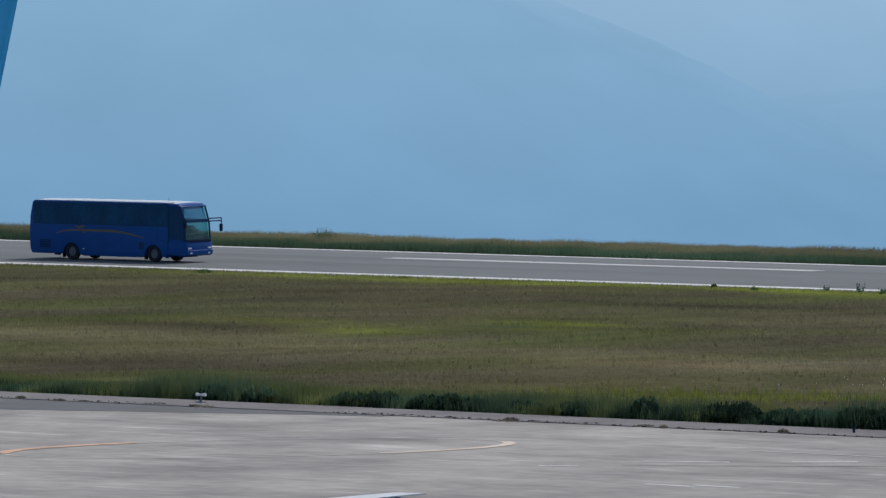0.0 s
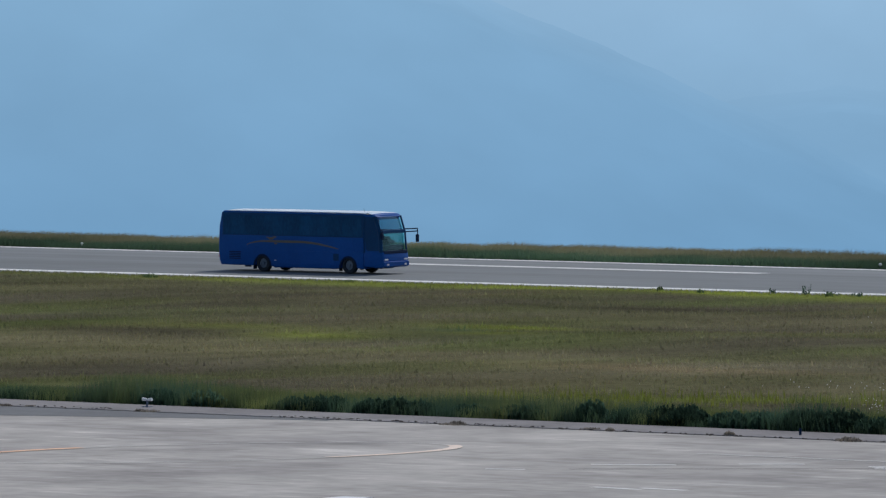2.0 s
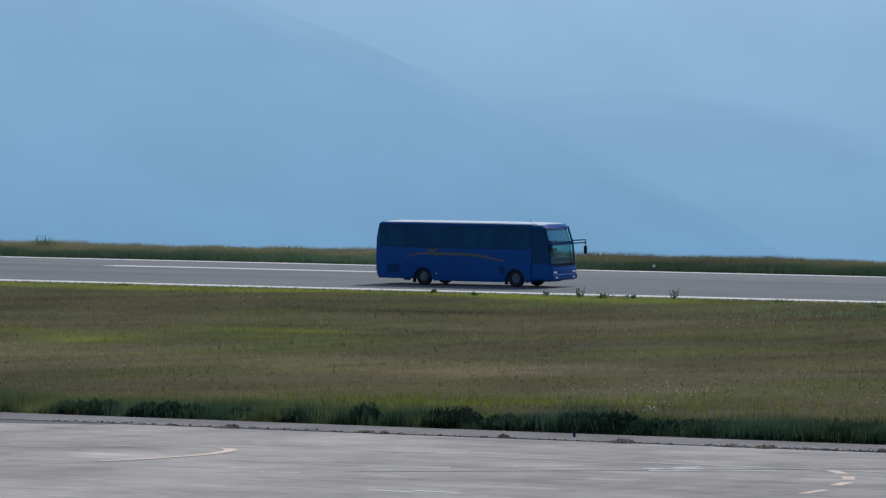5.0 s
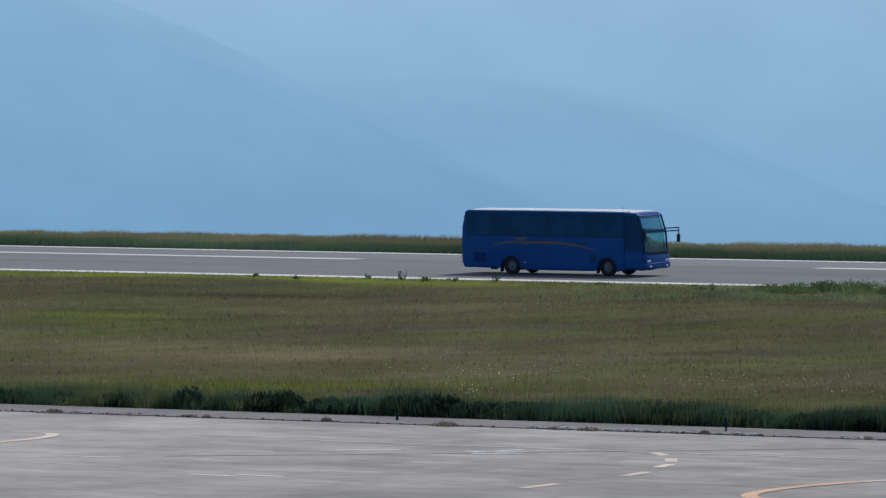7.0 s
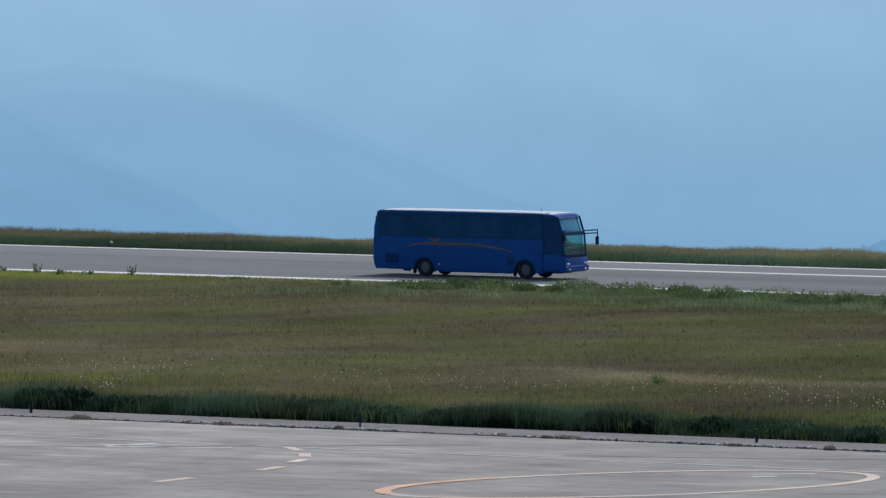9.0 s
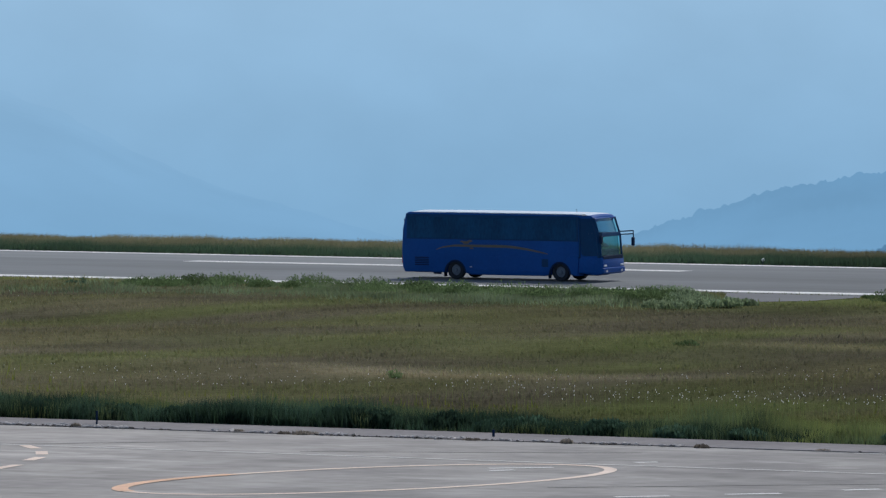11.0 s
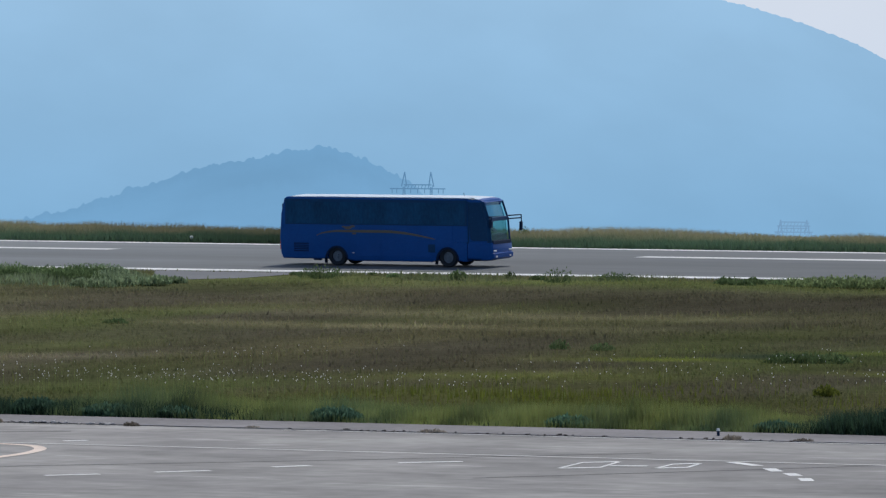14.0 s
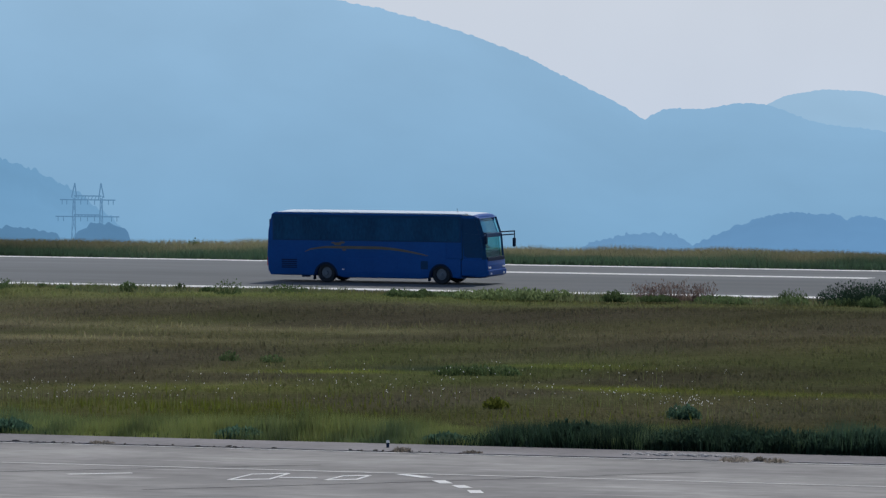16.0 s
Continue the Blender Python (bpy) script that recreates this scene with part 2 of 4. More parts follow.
    bmesh.ops.translate(bm, verts=[v for v in made["geom"] if isinstance(v, bmesh.types.BMVert)], vec=(0, y1 - y0, 0))
    bmesh.ops.recalc_face_normals(bm, faces=bm.faces)
    if bevel:
        rims = [e for e in bm.edges if abs(e.verts[0].co.y - e.verts[1].co.y) < 1e-6]
        bmesh.ops.bevel(bm, geom=rims, offset=bevel, segments=seg, affect="EDGES", profile=0.5)
    return bm


def loft(rings):
    """A skin over rings of equal count, closed at both ends."""
    bm = bmesh.new()
    rows = [[bm.verts.new(p) for p in ring] for ring in rings]
    for a, b in zip(rows, rows[1:]):
        for i in range(len(a)):
            j = (i + 1) % len(a)
            bm.faces.new((a[i], a[j], b[j], b[i]))
    bm.faces.new(rows[0][::-1])
    bm.faces.new(rows[-1])
    bmesh.ops.recalc_face_normals(bm, faces=bm.faces)
    return bm


def empty(name, m, label, category, group=""):
    ob = new(name)
    ob.empty_display_size = 0.2
    ob.matrix_world = m
    return tagged(ob, label, category, group)


def raw_mesh(name, verts, faces_per, material, tint=None, normals=None):
    """A mesh from arrays: verts (n, 3) in runs of faces_per corners each."""
    mesh = bpy.data.meshes.new(name)
    n = len(verts) // faces_per
    mesh.vertices.add(len(verts))
    mesh.vertices.foreach_set("co", np.ascontiguousarray(verts, dtype=np.float32).ravel())
    mesh.loops.add(n * faces_per)
    mesh.loops.foreach_set("vertex_index", np.arange(n * faces_per, dtype=np.int32))
    mesh.polygons.add(n)
    mesh.polygons.foreach_set("loop_start", np.arange(0, n * faces_per, faces_per, dtype=np.int32))
    if tint is not None:
        layer = mesh.attributes.new("tint", "FLOAT_COLOR", "POINT")
        layer.data.foreach_set("color", np.concatenate([tint, np.ones((len(tint), 1))], 1).astype(np.float32).ravel())
    mesh.update(calc_edges=True)
    mesh.validate()
    if normals is not None:
        mesh.polygons.foreach_set("use_smooth", np.ones(n, dtype=bool))
        mesh.normals_split_custom_set_from_vertices(normals / np.linalg.norm(normals, axis=1)[:, None])
    mesh.materials.append(material)
    return new(name, mesh)


# ---- the lie of the land ----
TILT = math.tan(radians(1.2))
KERB, NEAR, MID, FAR, BROW = 238.73, 362.19, 380.45, 398.57, 411.0


def land(y):
    """Height of the ground: it rises gently from the apron to the brow behind the runway, then falls into the valley."""
    y = np.asarray(y, dtype=float)
    z = (np.clip(y, 60, BROW) - KERB) * TILT
    z = z + 0.30 * np.clip(1 - np.abs(y - MID) / (MID - NEAR), 0, 1)
    return z - np.clip(y - BROW, 0, 260) * 0.22 - np.clip(y - BROW - 260, 0, 600) * 0.05


def ripple(x, y, size, seed=0):
    """Smooth made-up unevenness between about -1 and 1."""
    rng = np.random.default_rng(seed)
    out = np.zeros(np.broadcast(x, y).shape)
    for k in range(9):
        a = rng.uniform(0, math.tau)
        w = math.tau / (size * rng.uniform(0.6, 2.2))
        out = out + np.sin(w * (x * math.cos(a) + y * math.sin(a)) + rng.uniform(0, math.tau))
    return out / 4.0


def relief(x, y):
    """Hummocks of the field, none beside the pavings."""
    field = (y > KERB + 2) & (y < NEAR - 6) & ~((x > -184) & (x < -164) & (y > 344))
    return 0.16 * ripple(x, y, 22, 7) * field


STRAW = np.array((0.132, 0.123, 0.070))
RUST = np.array((0.098, 0.090, 0.062))
OLIVE = np.array((0.093, 0.108, 0.044))
FRESH = np.array((0.180, 0.210, 0.045))
DEEP = np.array((0.030, 0.056, 0.038))
# patches of the field: centre, reach along and across the runway, plant, strength
PATCHES = [(-150, 276, 5, 2.5, np.array((0.20, 0.145, 0.06)), 0.8), (-190, 278.5, 8, 3, np.array((0.205, 0.145, 0.085)), 0.9), (-142.5, 306, 6, 2, STRAW * 1.5, 0.8), (-224, 298.3, 2, 1.5, FRESH, 0.8), (-218, 304.4, 2.5, 1.5, FRESH * 0.8, 0.7), (-221, 306, 1.2, 1.5, DEEP * 1.5, 0.7), (-118.7, 282.8, 1.6, 1.2, FRESH * 0.9, 0.8), (-103.6, 275.5, 1.6, 1.2, FRESH, 0.8), (-115, 257, 5, 5, FRESH * 0.6, 0.6), (-174, 257, 9, 3, FRESH * 0.75, 0.6),
           (-232, 295.5, 7, 4, RUST * 0.65, 0.75), (-212, 262, 8, 4, RUST * 0.6, 0.75), (-190, 281.5, 8, 4, STRAW * 1.35, 0.6), (-118.5, 282.4, 4, 1.5, FRESH, 0.8), (-104, 275.4, 4, 1.5, FRESH, 0.7), (-140, 305, 9, 3, STRAW * 1.5, 0.8), (-150, 335, 60, 9, RUST * 0.75, 0.5), (-215, 283, 30, 9, STRAW * 1.25, 0.7), (-205, 330, 25, 6, STRAW * 1.1, 0.5), (-221, 310, 4, 3, FRESH * 0.85, 0.75), (-224, 298, 3, 3, FRESH * 0.85, 0.55), (-233, 302, 8, 3, FRESH * 0.8, 0.4), (-150, 277, 9, 4, RUST * 2.0, 0.85), (-185, 283, 14, 6, RUST * 1.6, 0.6), (-175, 343, 16, 7, OLIVE * 0.75, 0.7),
           (-190, 353, 18, 5, OLIVE * 1.1, 0.7), (-115, 287, 3, 4, DEEP, 0.8), (-250, 357.0, 32, 2.4, FRESH * 1.05, 0.95), (-150, 352, 30, 5, OLIVE * 1.2 + FRESH * 0.12, 0.85), (-172, 268, 18, 8, STRAW * 1.1, 0.6),
           (-140, 320, 14, 4, STRAW * 1.5, 0.6), (-118, 268, 6, 3, FRESH, 0.5), (-112, 290, 4, 2, FRESH, 0.6), (-98, 276, 5, 2, FRESH, 0.7), (-135, 335, 40, 8, RUST * 0.8, 0.8), (-245, 338, 40, 9, RUST * 0.85, 0.7),
           (-105, 300, 16, 8, OLIVE * 0.9, 0.6), (-110, 252, 14, 6, FRESH * 0.55, 0.6), (-88, 300, 14, 40, OLIVE * 0.72, 0.6), (-205, 262, 10, 6, RUST * 0.8, 0.7), (-165, 300, 12, 6, OLIVE * 1.15, 0.5), (-92, 330, 12, 5, FRESH * 0.7, 0.5)]


def plant_colour(x, y):
    n1, n2 = ripple(x * 0.8, y * 0.6, 22, 3), ripple(x, y * 0.35, 8, 4)
    w = np.clip(0.5 + 0.6 * n1, 0, 1)[:, None]
    c = STRAW * 0.9 * (1 - w) + OLIVE * w
    w = np.clip(0.40 + 0.8 * n2, 0, 0.95)[:, None]
    c = c * (1 - w) + RUST * w
    for px, py, rx, ry, col, k in PATCHES:
        w = (k * np.exp(-((x - px) / rx) ** 2 - ((y - py) / ry) ** 2) * np.clip(1 + 0.5 * n2, 0.3, 1.4))[:, None]
        c = c * (1 - np.clip(w, 0, 1)) + col * np.clip(w, 0, 1)
    c = c * np.clip(1 + 0.09 * ripple(x * 1.2, y, 15, 41) + 0.12 * ripple(x, y * 0.22, 3.6, 42) + 0.10 * ripple(x, y * 0.16, 1.5, 43), 0.55, 1.6)[:, None]
    c = c * np.interp(x, (-215, -160, -135, -105), (1.08, 1.01, 0.79, 0.70))[:, None]
    w = np.clip((KERB + 9 - y) / 7, 0, 0.85)[:, None]
    c = c * (1 - w) + (OLIVE * 0.9 + 0.1 * FRESH) * w
    w = np.clip(1 - np.abs(y - 405) / 8, 0, 0.6)[:, None]
    return c * (1 - w) + STRAW * 1.25 * w


def ground_sheet():
    xs = np.concatenate([np.linspace(-4800, -420, 30), np.arange(-400, -30, 2.0), np.linspace(-20, 4800, 30)])
    ys = np.concatenate([np.linspace(-1500, 0, 8), np.linspace(40, 232, 14), np.arange(236.5, 420, 1.25), np.linspace(430, 1300, 40), np.linspace(1400, 4850, 30)])
    gx, gy = np.meshgrid(xs, ys)
    z = land(gy)
    lower = ((gy < KERB - 0.3) | ((gy > NEAR - 2.5) & (gy < FAR + 1.0))) & (np.abs(gx) < 4900)
    z = z - 0.25 * lower + relief(gx, gy)
    verts = np.stack([gx, gy, z], -1).reshape(-1, 3)
    nx = len(xs)
    mesh = bpy.data.meshes.new("ground")
    idx = (np.arange(len(ys) - 1)[:, None] * nx + np.arange(nx - 1)[None, :]).ravel()
    mesh.from_pydata(verts.tolist(), [], np.stack([idx, idx + 1, idx + nx + 1, idx + nx], 1).tolist())
    layer = mesh.attributes.new("tint", "FLOAT_COLOR", "POINT")
    tint = plant_colour(verts[:, 0], verts[:, 1]) * 0.95
    layer.data.foreach_set("color", np.concatenate([tint, np.ones((len(tint), 1))], 1).astype(np.float32).ravel())
    mesh.materials.append(SOIL)
    return tagged(new("ground", mesh), "rough grass field with straw, rust and green patches", kind="structure")


ground_sheet()


def slab(name, edges, x0, x1, material, label, lift=0.0, thick=0.3, step=20.0):
    """A paved sheet that follows the land over the given y lines."""
    bm = bmesh.new()
    xs = np.arange(x0, x1 + 0.01, step)
    top = [[bm.verts.new((x, y, float(land(y)) + lift)) for x in xs] for y in edges]
    for a, b in zip(top, top[1:]):
        for i in range(len(xs) - 1):
            bm.faces.new((a[i], a[i + 1], b[i + 1], b[i]))
    made = bmesh.ops.extrude_face_region(bm, geom=list(bm.faces))
    bmesh.ops.translate(bm, verts=[v for v in made["geom"] if isinstance(v, bmesh.types.BMVert)], vec=(0, 0, -thick))
    bmesh.ops.recalc_face_normals(bm, faces=bm.faces)
    return tagged(part(name, bm, material), label, kind="structure")


SHOULDER = KERB - 4.0
slab("apron", [-1500, 60, 120, 180, SHOULDER], -2400, 2400, CONCRETE, "pale weathered concrete apron with stains", thick=0.2)
slab("pavement", [SHOULDER + 0.06, KERB], -2400, 2400, OLD_CONCRETE, "grey concrete shoulder along the grass", lift=0.03, thick=0.2)
slab("runway", [NEAR - 2.6, NEAR, MID, FAR, FAR + 0.7], -2400, 2400, RUNWAY, "grey asphalt runway with white markings", thick=0.2)


def ribbon(name, points, width, material, label, parent=None, lift=0.012):
    """Painted line along points on the ground; width a number or one a point."""
    bm = bmesh.new()
    pts = [Vector((x, y, 0)) for x, y in points]
    rows = []
    for i, p in enumerate(pts):
        d = (pts[min(i + 1, len(pts) - 1)] - pts[max(i - 1, 0)]).normalized()
        w = (width[i] if isinstance(width, (list, tuple)) else width) / 2
        side = Vector((-d.y, d.x, 0)) * w
        rows.append([bm.verts.new((q.x, q.y, float(land(q.y)) + lift)) for q in (p - side, p + side)])
    for a, b in zip(rows, rows[1:]):
        bm.faces.new((a[0], b[0], b[1], a[1]))
    bmesh.ops.recalc_face_normals(bm, faces=bm.faces)
    for f in bm.faces:
        if f.normal.z < 0:
            f.normal_flip()
    return tagged(part(name, bm, material), label, kind="structure")


ribbon("runway_edge_line", [(x, NEAR) for x in range(-2400, 2401, 40)], 1.7, WHITE_LINE, "white runway edge line")
ribbon("runway_edge_line", [(x, FAR - 0.6) for x in range(-2400, 2401, 40)], 2.2, WHITE_LINE, "white runway edge line")
for k in range(-8, 9):
    x = -253.2 + 61.37 * k
    ribbon("centre_line_dash", [(x - 30.8, MID), (x - 15, MID), (x, MID)], 1.6, WHITE_LINE, "white runway centre line dash")


# ---- far hills ----
def range_of_hills(name, profile, dist, rough, trees, colours, label, floor=-75.0, seed=1, depth=500.0, soft=0.16, crowns=0.0, crown_width=0.06, grain=0.04):
    """A range whose crest follows a few peaks and saddles (bearing, elevation), roughened by woods."""
    az = np.array([p[0] for p in profile])
    el = np.array([p[1] for p in profile])
    fine = np.arange(az[0], az[-1], 0.008)
    crest = np.interp(fine, az, el)
    reach = max(1, int(soft / (fine[1] - fine[0])))
    k = np.exp(-np.linspace(-2, 2, 2 * reach + 1) ** 2)
    crest = np.convolve(np.pad(crest, reach, mode="edge"), k / k.sum(), "valid")
    crest = crest + rough * ripple(fine, fine * 0, 0.35, seed)
    r = np.random.default_rng(seed)
    bare = crest.copy()
    for c in np.arange(az[0], az[-1], 0.022):
        c, w, h = c + r.normal(0, 0.012), r.uniform(0.012, 0.05), trees * r.uniform(0.2, 1.0) ** 1.5
        near = np.abs(fine - c) < w
        crest[near] = np.maximum(crest[near], bare[near] + h * (1 - np.abs((fine[near] - c) / w) ** 1.7))
    if crowns:
        bare = bare - 0.2 * crowns
        for c in np.arange(az[0], az[-1], crown_width * 0.8):
            c, w, h = c + r.normal(0, crown_width * 0.5), crown_width * r.uniform(0.45, 1.2), crowns * r.uniform(0.1, 1.0) ** 2.2
            near = np.abs(fine - c) < w
            crest[near] = np.maximum(crest[near], bare[near] + h * (1 - np.abs((fine[near] - c) / w) ** 1.9))
    verts, faces = [], []
    n = len(fine)
    for back, drop in ((-0.55, None), (-0.25, 0.55), (0.0, 1.0), (0.5, None)):
        for a, e in zip(fine, crest):
            d = dist + back * depth
            top = EYE + dist * math.tan(radians(e + (0.012 if dist < 3500 else 0.0)))
            z = floor if drop is None else floor + (top - floor) * drop
            verts.append((d * math.sin(radians(a)), d * math.cos(radians(a)), z))
    for r in range(3):
        for i in range(n - 1):
            j = r * n + i
            faces.append((j, j + 1, j + n + 1, j + n))
    mesh = bpy.data.meshes.new(name)
    mesh.from_pydata(verts, [], faces)
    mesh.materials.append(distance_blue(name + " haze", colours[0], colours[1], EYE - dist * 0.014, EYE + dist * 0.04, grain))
    return tagged(new(name, mesh), label, kind="structure")


# haze is painted into each range's glow colours, foot first, then crest
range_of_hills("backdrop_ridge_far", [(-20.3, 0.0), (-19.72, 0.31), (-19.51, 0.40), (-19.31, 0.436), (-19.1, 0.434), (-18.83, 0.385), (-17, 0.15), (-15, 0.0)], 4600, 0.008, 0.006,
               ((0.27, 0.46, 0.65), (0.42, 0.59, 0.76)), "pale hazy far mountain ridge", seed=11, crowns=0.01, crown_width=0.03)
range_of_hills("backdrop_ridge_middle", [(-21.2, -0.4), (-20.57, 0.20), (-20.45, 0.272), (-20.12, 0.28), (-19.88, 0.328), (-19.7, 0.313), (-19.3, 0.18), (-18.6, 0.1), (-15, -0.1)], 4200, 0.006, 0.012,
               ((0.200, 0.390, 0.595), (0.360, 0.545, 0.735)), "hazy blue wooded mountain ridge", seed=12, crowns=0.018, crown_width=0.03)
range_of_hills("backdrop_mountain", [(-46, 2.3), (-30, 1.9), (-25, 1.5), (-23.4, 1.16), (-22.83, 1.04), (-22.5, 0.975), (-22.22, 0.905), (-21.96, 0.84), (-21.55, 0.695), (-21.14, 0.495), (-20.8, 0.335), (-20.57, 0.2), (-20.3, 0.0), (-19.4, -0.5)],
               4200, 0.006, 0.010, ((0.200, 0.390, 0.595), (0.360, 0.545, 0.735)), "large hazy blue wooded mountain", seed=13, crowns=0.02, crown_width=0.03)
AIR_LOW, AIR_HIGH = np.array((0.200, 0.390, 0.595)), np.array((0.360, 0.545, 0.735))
# painted haze: stacked ridge copies thin out towards their crests, in slight steps
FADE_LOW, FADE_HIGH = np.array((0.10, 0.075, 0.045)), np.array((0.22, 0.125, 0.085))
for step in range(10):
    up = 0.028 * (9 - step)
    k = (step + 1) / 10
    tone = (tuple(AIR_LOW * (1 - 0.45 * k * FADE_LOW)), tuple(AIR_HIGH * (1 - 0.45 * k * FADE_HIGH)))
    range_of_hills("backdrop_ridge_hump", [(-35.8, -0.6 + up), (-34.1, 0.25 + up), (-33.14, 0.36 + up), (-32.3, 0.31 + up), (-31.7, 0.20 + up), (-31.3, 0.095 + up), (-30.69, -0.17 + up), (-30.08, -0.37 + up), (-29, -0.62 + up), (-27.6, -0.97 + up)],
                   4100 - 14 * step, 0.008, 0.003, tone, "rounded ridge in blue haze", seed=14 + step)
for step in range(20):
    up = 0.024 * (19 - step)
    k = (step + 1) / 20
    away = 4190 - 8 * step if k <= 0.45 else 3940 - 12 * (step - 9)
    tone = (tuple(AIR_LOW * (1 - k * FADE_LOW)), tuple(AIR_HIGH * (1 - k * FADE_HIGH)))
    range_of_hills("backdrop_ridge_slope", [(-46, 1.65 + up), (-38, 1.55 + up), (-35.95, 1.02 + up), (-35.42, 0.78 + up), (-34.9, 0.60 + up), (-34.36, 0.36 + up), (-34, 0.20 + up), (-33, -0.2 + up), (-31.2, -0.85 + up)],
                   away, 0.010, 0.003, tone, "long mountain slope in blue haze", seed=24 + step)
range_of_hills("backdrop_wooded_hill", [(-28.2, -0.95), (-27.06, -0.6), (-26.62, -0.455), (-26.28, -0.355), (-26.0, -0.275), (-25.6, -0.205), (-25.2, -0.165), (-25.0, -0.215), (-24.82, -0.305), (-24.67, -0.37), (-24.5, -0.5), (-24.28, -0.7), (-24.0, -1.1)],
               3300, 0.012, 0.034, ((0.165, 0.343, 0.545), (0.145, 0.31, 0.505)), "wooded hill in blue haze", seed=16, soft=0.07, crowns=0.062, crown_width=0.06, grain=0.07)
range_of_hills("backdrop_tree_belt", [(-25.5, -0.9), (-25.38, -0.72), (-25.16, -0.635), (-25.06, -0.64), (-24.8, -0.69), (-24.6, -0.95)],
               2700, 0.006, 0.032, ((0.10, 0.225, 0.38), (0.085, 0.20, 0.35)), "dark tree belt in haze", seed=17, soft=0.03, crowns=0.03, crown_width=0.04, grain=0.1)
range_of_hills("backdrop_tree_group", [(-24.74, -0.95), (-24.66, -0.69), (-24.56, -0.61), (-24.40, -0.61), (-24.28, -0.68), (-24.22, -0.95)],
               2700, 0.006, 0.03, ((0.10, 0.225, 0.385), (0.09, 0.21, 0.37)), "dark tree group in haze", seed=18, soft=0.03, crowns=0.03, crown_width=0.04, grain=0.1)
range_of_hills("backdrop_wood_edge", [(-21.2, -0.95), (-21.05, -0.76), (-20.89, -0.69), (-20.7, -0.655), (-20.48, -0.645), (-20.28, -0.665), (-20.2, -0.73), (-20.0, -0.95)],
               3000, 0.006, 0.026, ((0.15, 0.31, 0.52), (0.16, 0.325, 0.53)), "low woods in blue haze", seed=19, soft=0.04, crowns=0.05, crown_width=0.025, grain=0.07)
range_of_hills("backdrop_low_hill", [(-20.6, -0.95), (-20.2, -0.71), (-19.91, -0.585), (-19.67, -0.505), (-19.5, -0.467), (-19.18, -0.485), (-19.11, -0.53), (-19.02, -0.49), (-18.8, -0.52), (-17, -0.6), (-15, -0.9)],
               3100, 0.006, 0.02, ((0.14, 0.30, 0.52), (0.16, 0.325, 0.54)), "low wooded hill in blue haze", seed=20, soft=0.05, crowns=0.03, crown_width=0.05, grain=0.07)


def far_sky():
    """Pale haze of the low sky behind the mountains."""
    verts, faces = [], []
    for z in (-90, 1400):
        for a in range(-90, 41, 5):
            verts.append((4880 * math.sin(radians(a)), 4880 * math.cos(radians(a)), z))
    n = len(verts) // 2
    for i in range(n - 1):
        faces.append((i, i + 1, i + 1 + n, i + n))
    mesh = bpy.data.meshes.new("backdrop_sky")
    mesh.from_pydata(verts, [], faces)
    mesh.materials.append(distance_blue("low sky haze", (0.575, 0.65, 0.77), (0.615, 0.665, 0.745), 0, 120, 0.015))
    return tagged(new("backdrop_sky", mesh), "pale hazy sky", kind="structure")


far_sky()


def bearing(az, dist, z):
    return Vector((dist * math.sin(radians(az)), dist * math.cos(radians(az)), z))


def pylon(az, top_el, dist, label, drops=(6.0, 12.0), span=1.0, steel=PYLON_HAZE):
    """A twin-mast lattice pylon with two cross beams."""
    base = bearing(az, dist, float(land(dist * math.cos(radians(az)))) - 1.0)
    thing = empty("power_pylon", Matrix.Translation(base) @ pose(0, 0, 0, 0, 0, -az), label, "pylon", "pylons in the valley")
    top = EYE + dist * math.tan(radians(top_el)) - base.z
    deg = dist * math.tan(radians(0.1))
    for s in (-1, 1):
        bm = bmesh.new()
        cx = s * deg * 0.98
        w = lambda z: 0.35 + 2.2 * max(0.0, (top - 5.0 - z) / top)
        levels = np.linspace(0, top - 5.2, 13)
        for sx in (-1, 1):
            for sy in (-1, 1):
                rod(bm, (cx + sx * w(0), sy * w(0), 0), (cx + sx * 0.35, sy * 0.35, top - 5.2), 0.17, seg=4)
        for a, b in zip(levels, levels[1:]):
            for sy in (-1, 1):
                rod(bm, (cx - w(a), sy * w(a), a), (cx + w(b), sy * w(b), b), 0.12, seg=4)
                rod(bm, (cx + w(a), sy * w(a), a), (cx - w(b), sy * w(b), b), 0.12, seg=4)
        rod(bm, (cx - 0.9, 0, top - 5.2), (cx - s * 0.2, 0, top), 0.2, seg=4)
        rod(bm, (cx + 0.9, 0, top - 5.2), (cx - s * 0.2, 0, top), 0.2, seg=4)
        part("mast", bm, steel, thing)
    for z, reach in ((top - drops[0], 2.0 * span), (top - drops[1], 2.3 * span)):
        bm = bmesh.new()
        for dz in (0.0, 1.4 if z > top - 8 else 0.6):
            rod(bm, (-deg * (reach if dz == 0 else 1), 0, z + dz), (deg * (reach if dz == 0 else 1), 0, z + dz), 0.2, seg=4)
        for i in range(9):
            x = deg * (-0.98 + 1.96 * i / 8)
            rod(bm, (x, 0, z), (x + deg * 0.12, 0, z + 1.4 if z > top - 8 else z + 0.6), 0.12, seg=4)
        part("cross_beam", bm, steel, thing)
        for x in (-reach * 0.92, -reach * 0.75, -0.5, 0.0, 0.5, reach * 0.75, reach * 0.92):
            part("insulator", rod(bmesh.new(), (x * deg, 0, z), (x * deg, 0, z - 1.7), 0.14, seg=4), steel, thing)
    return thing


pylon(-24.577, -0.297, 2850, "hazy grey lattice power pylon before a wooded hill")
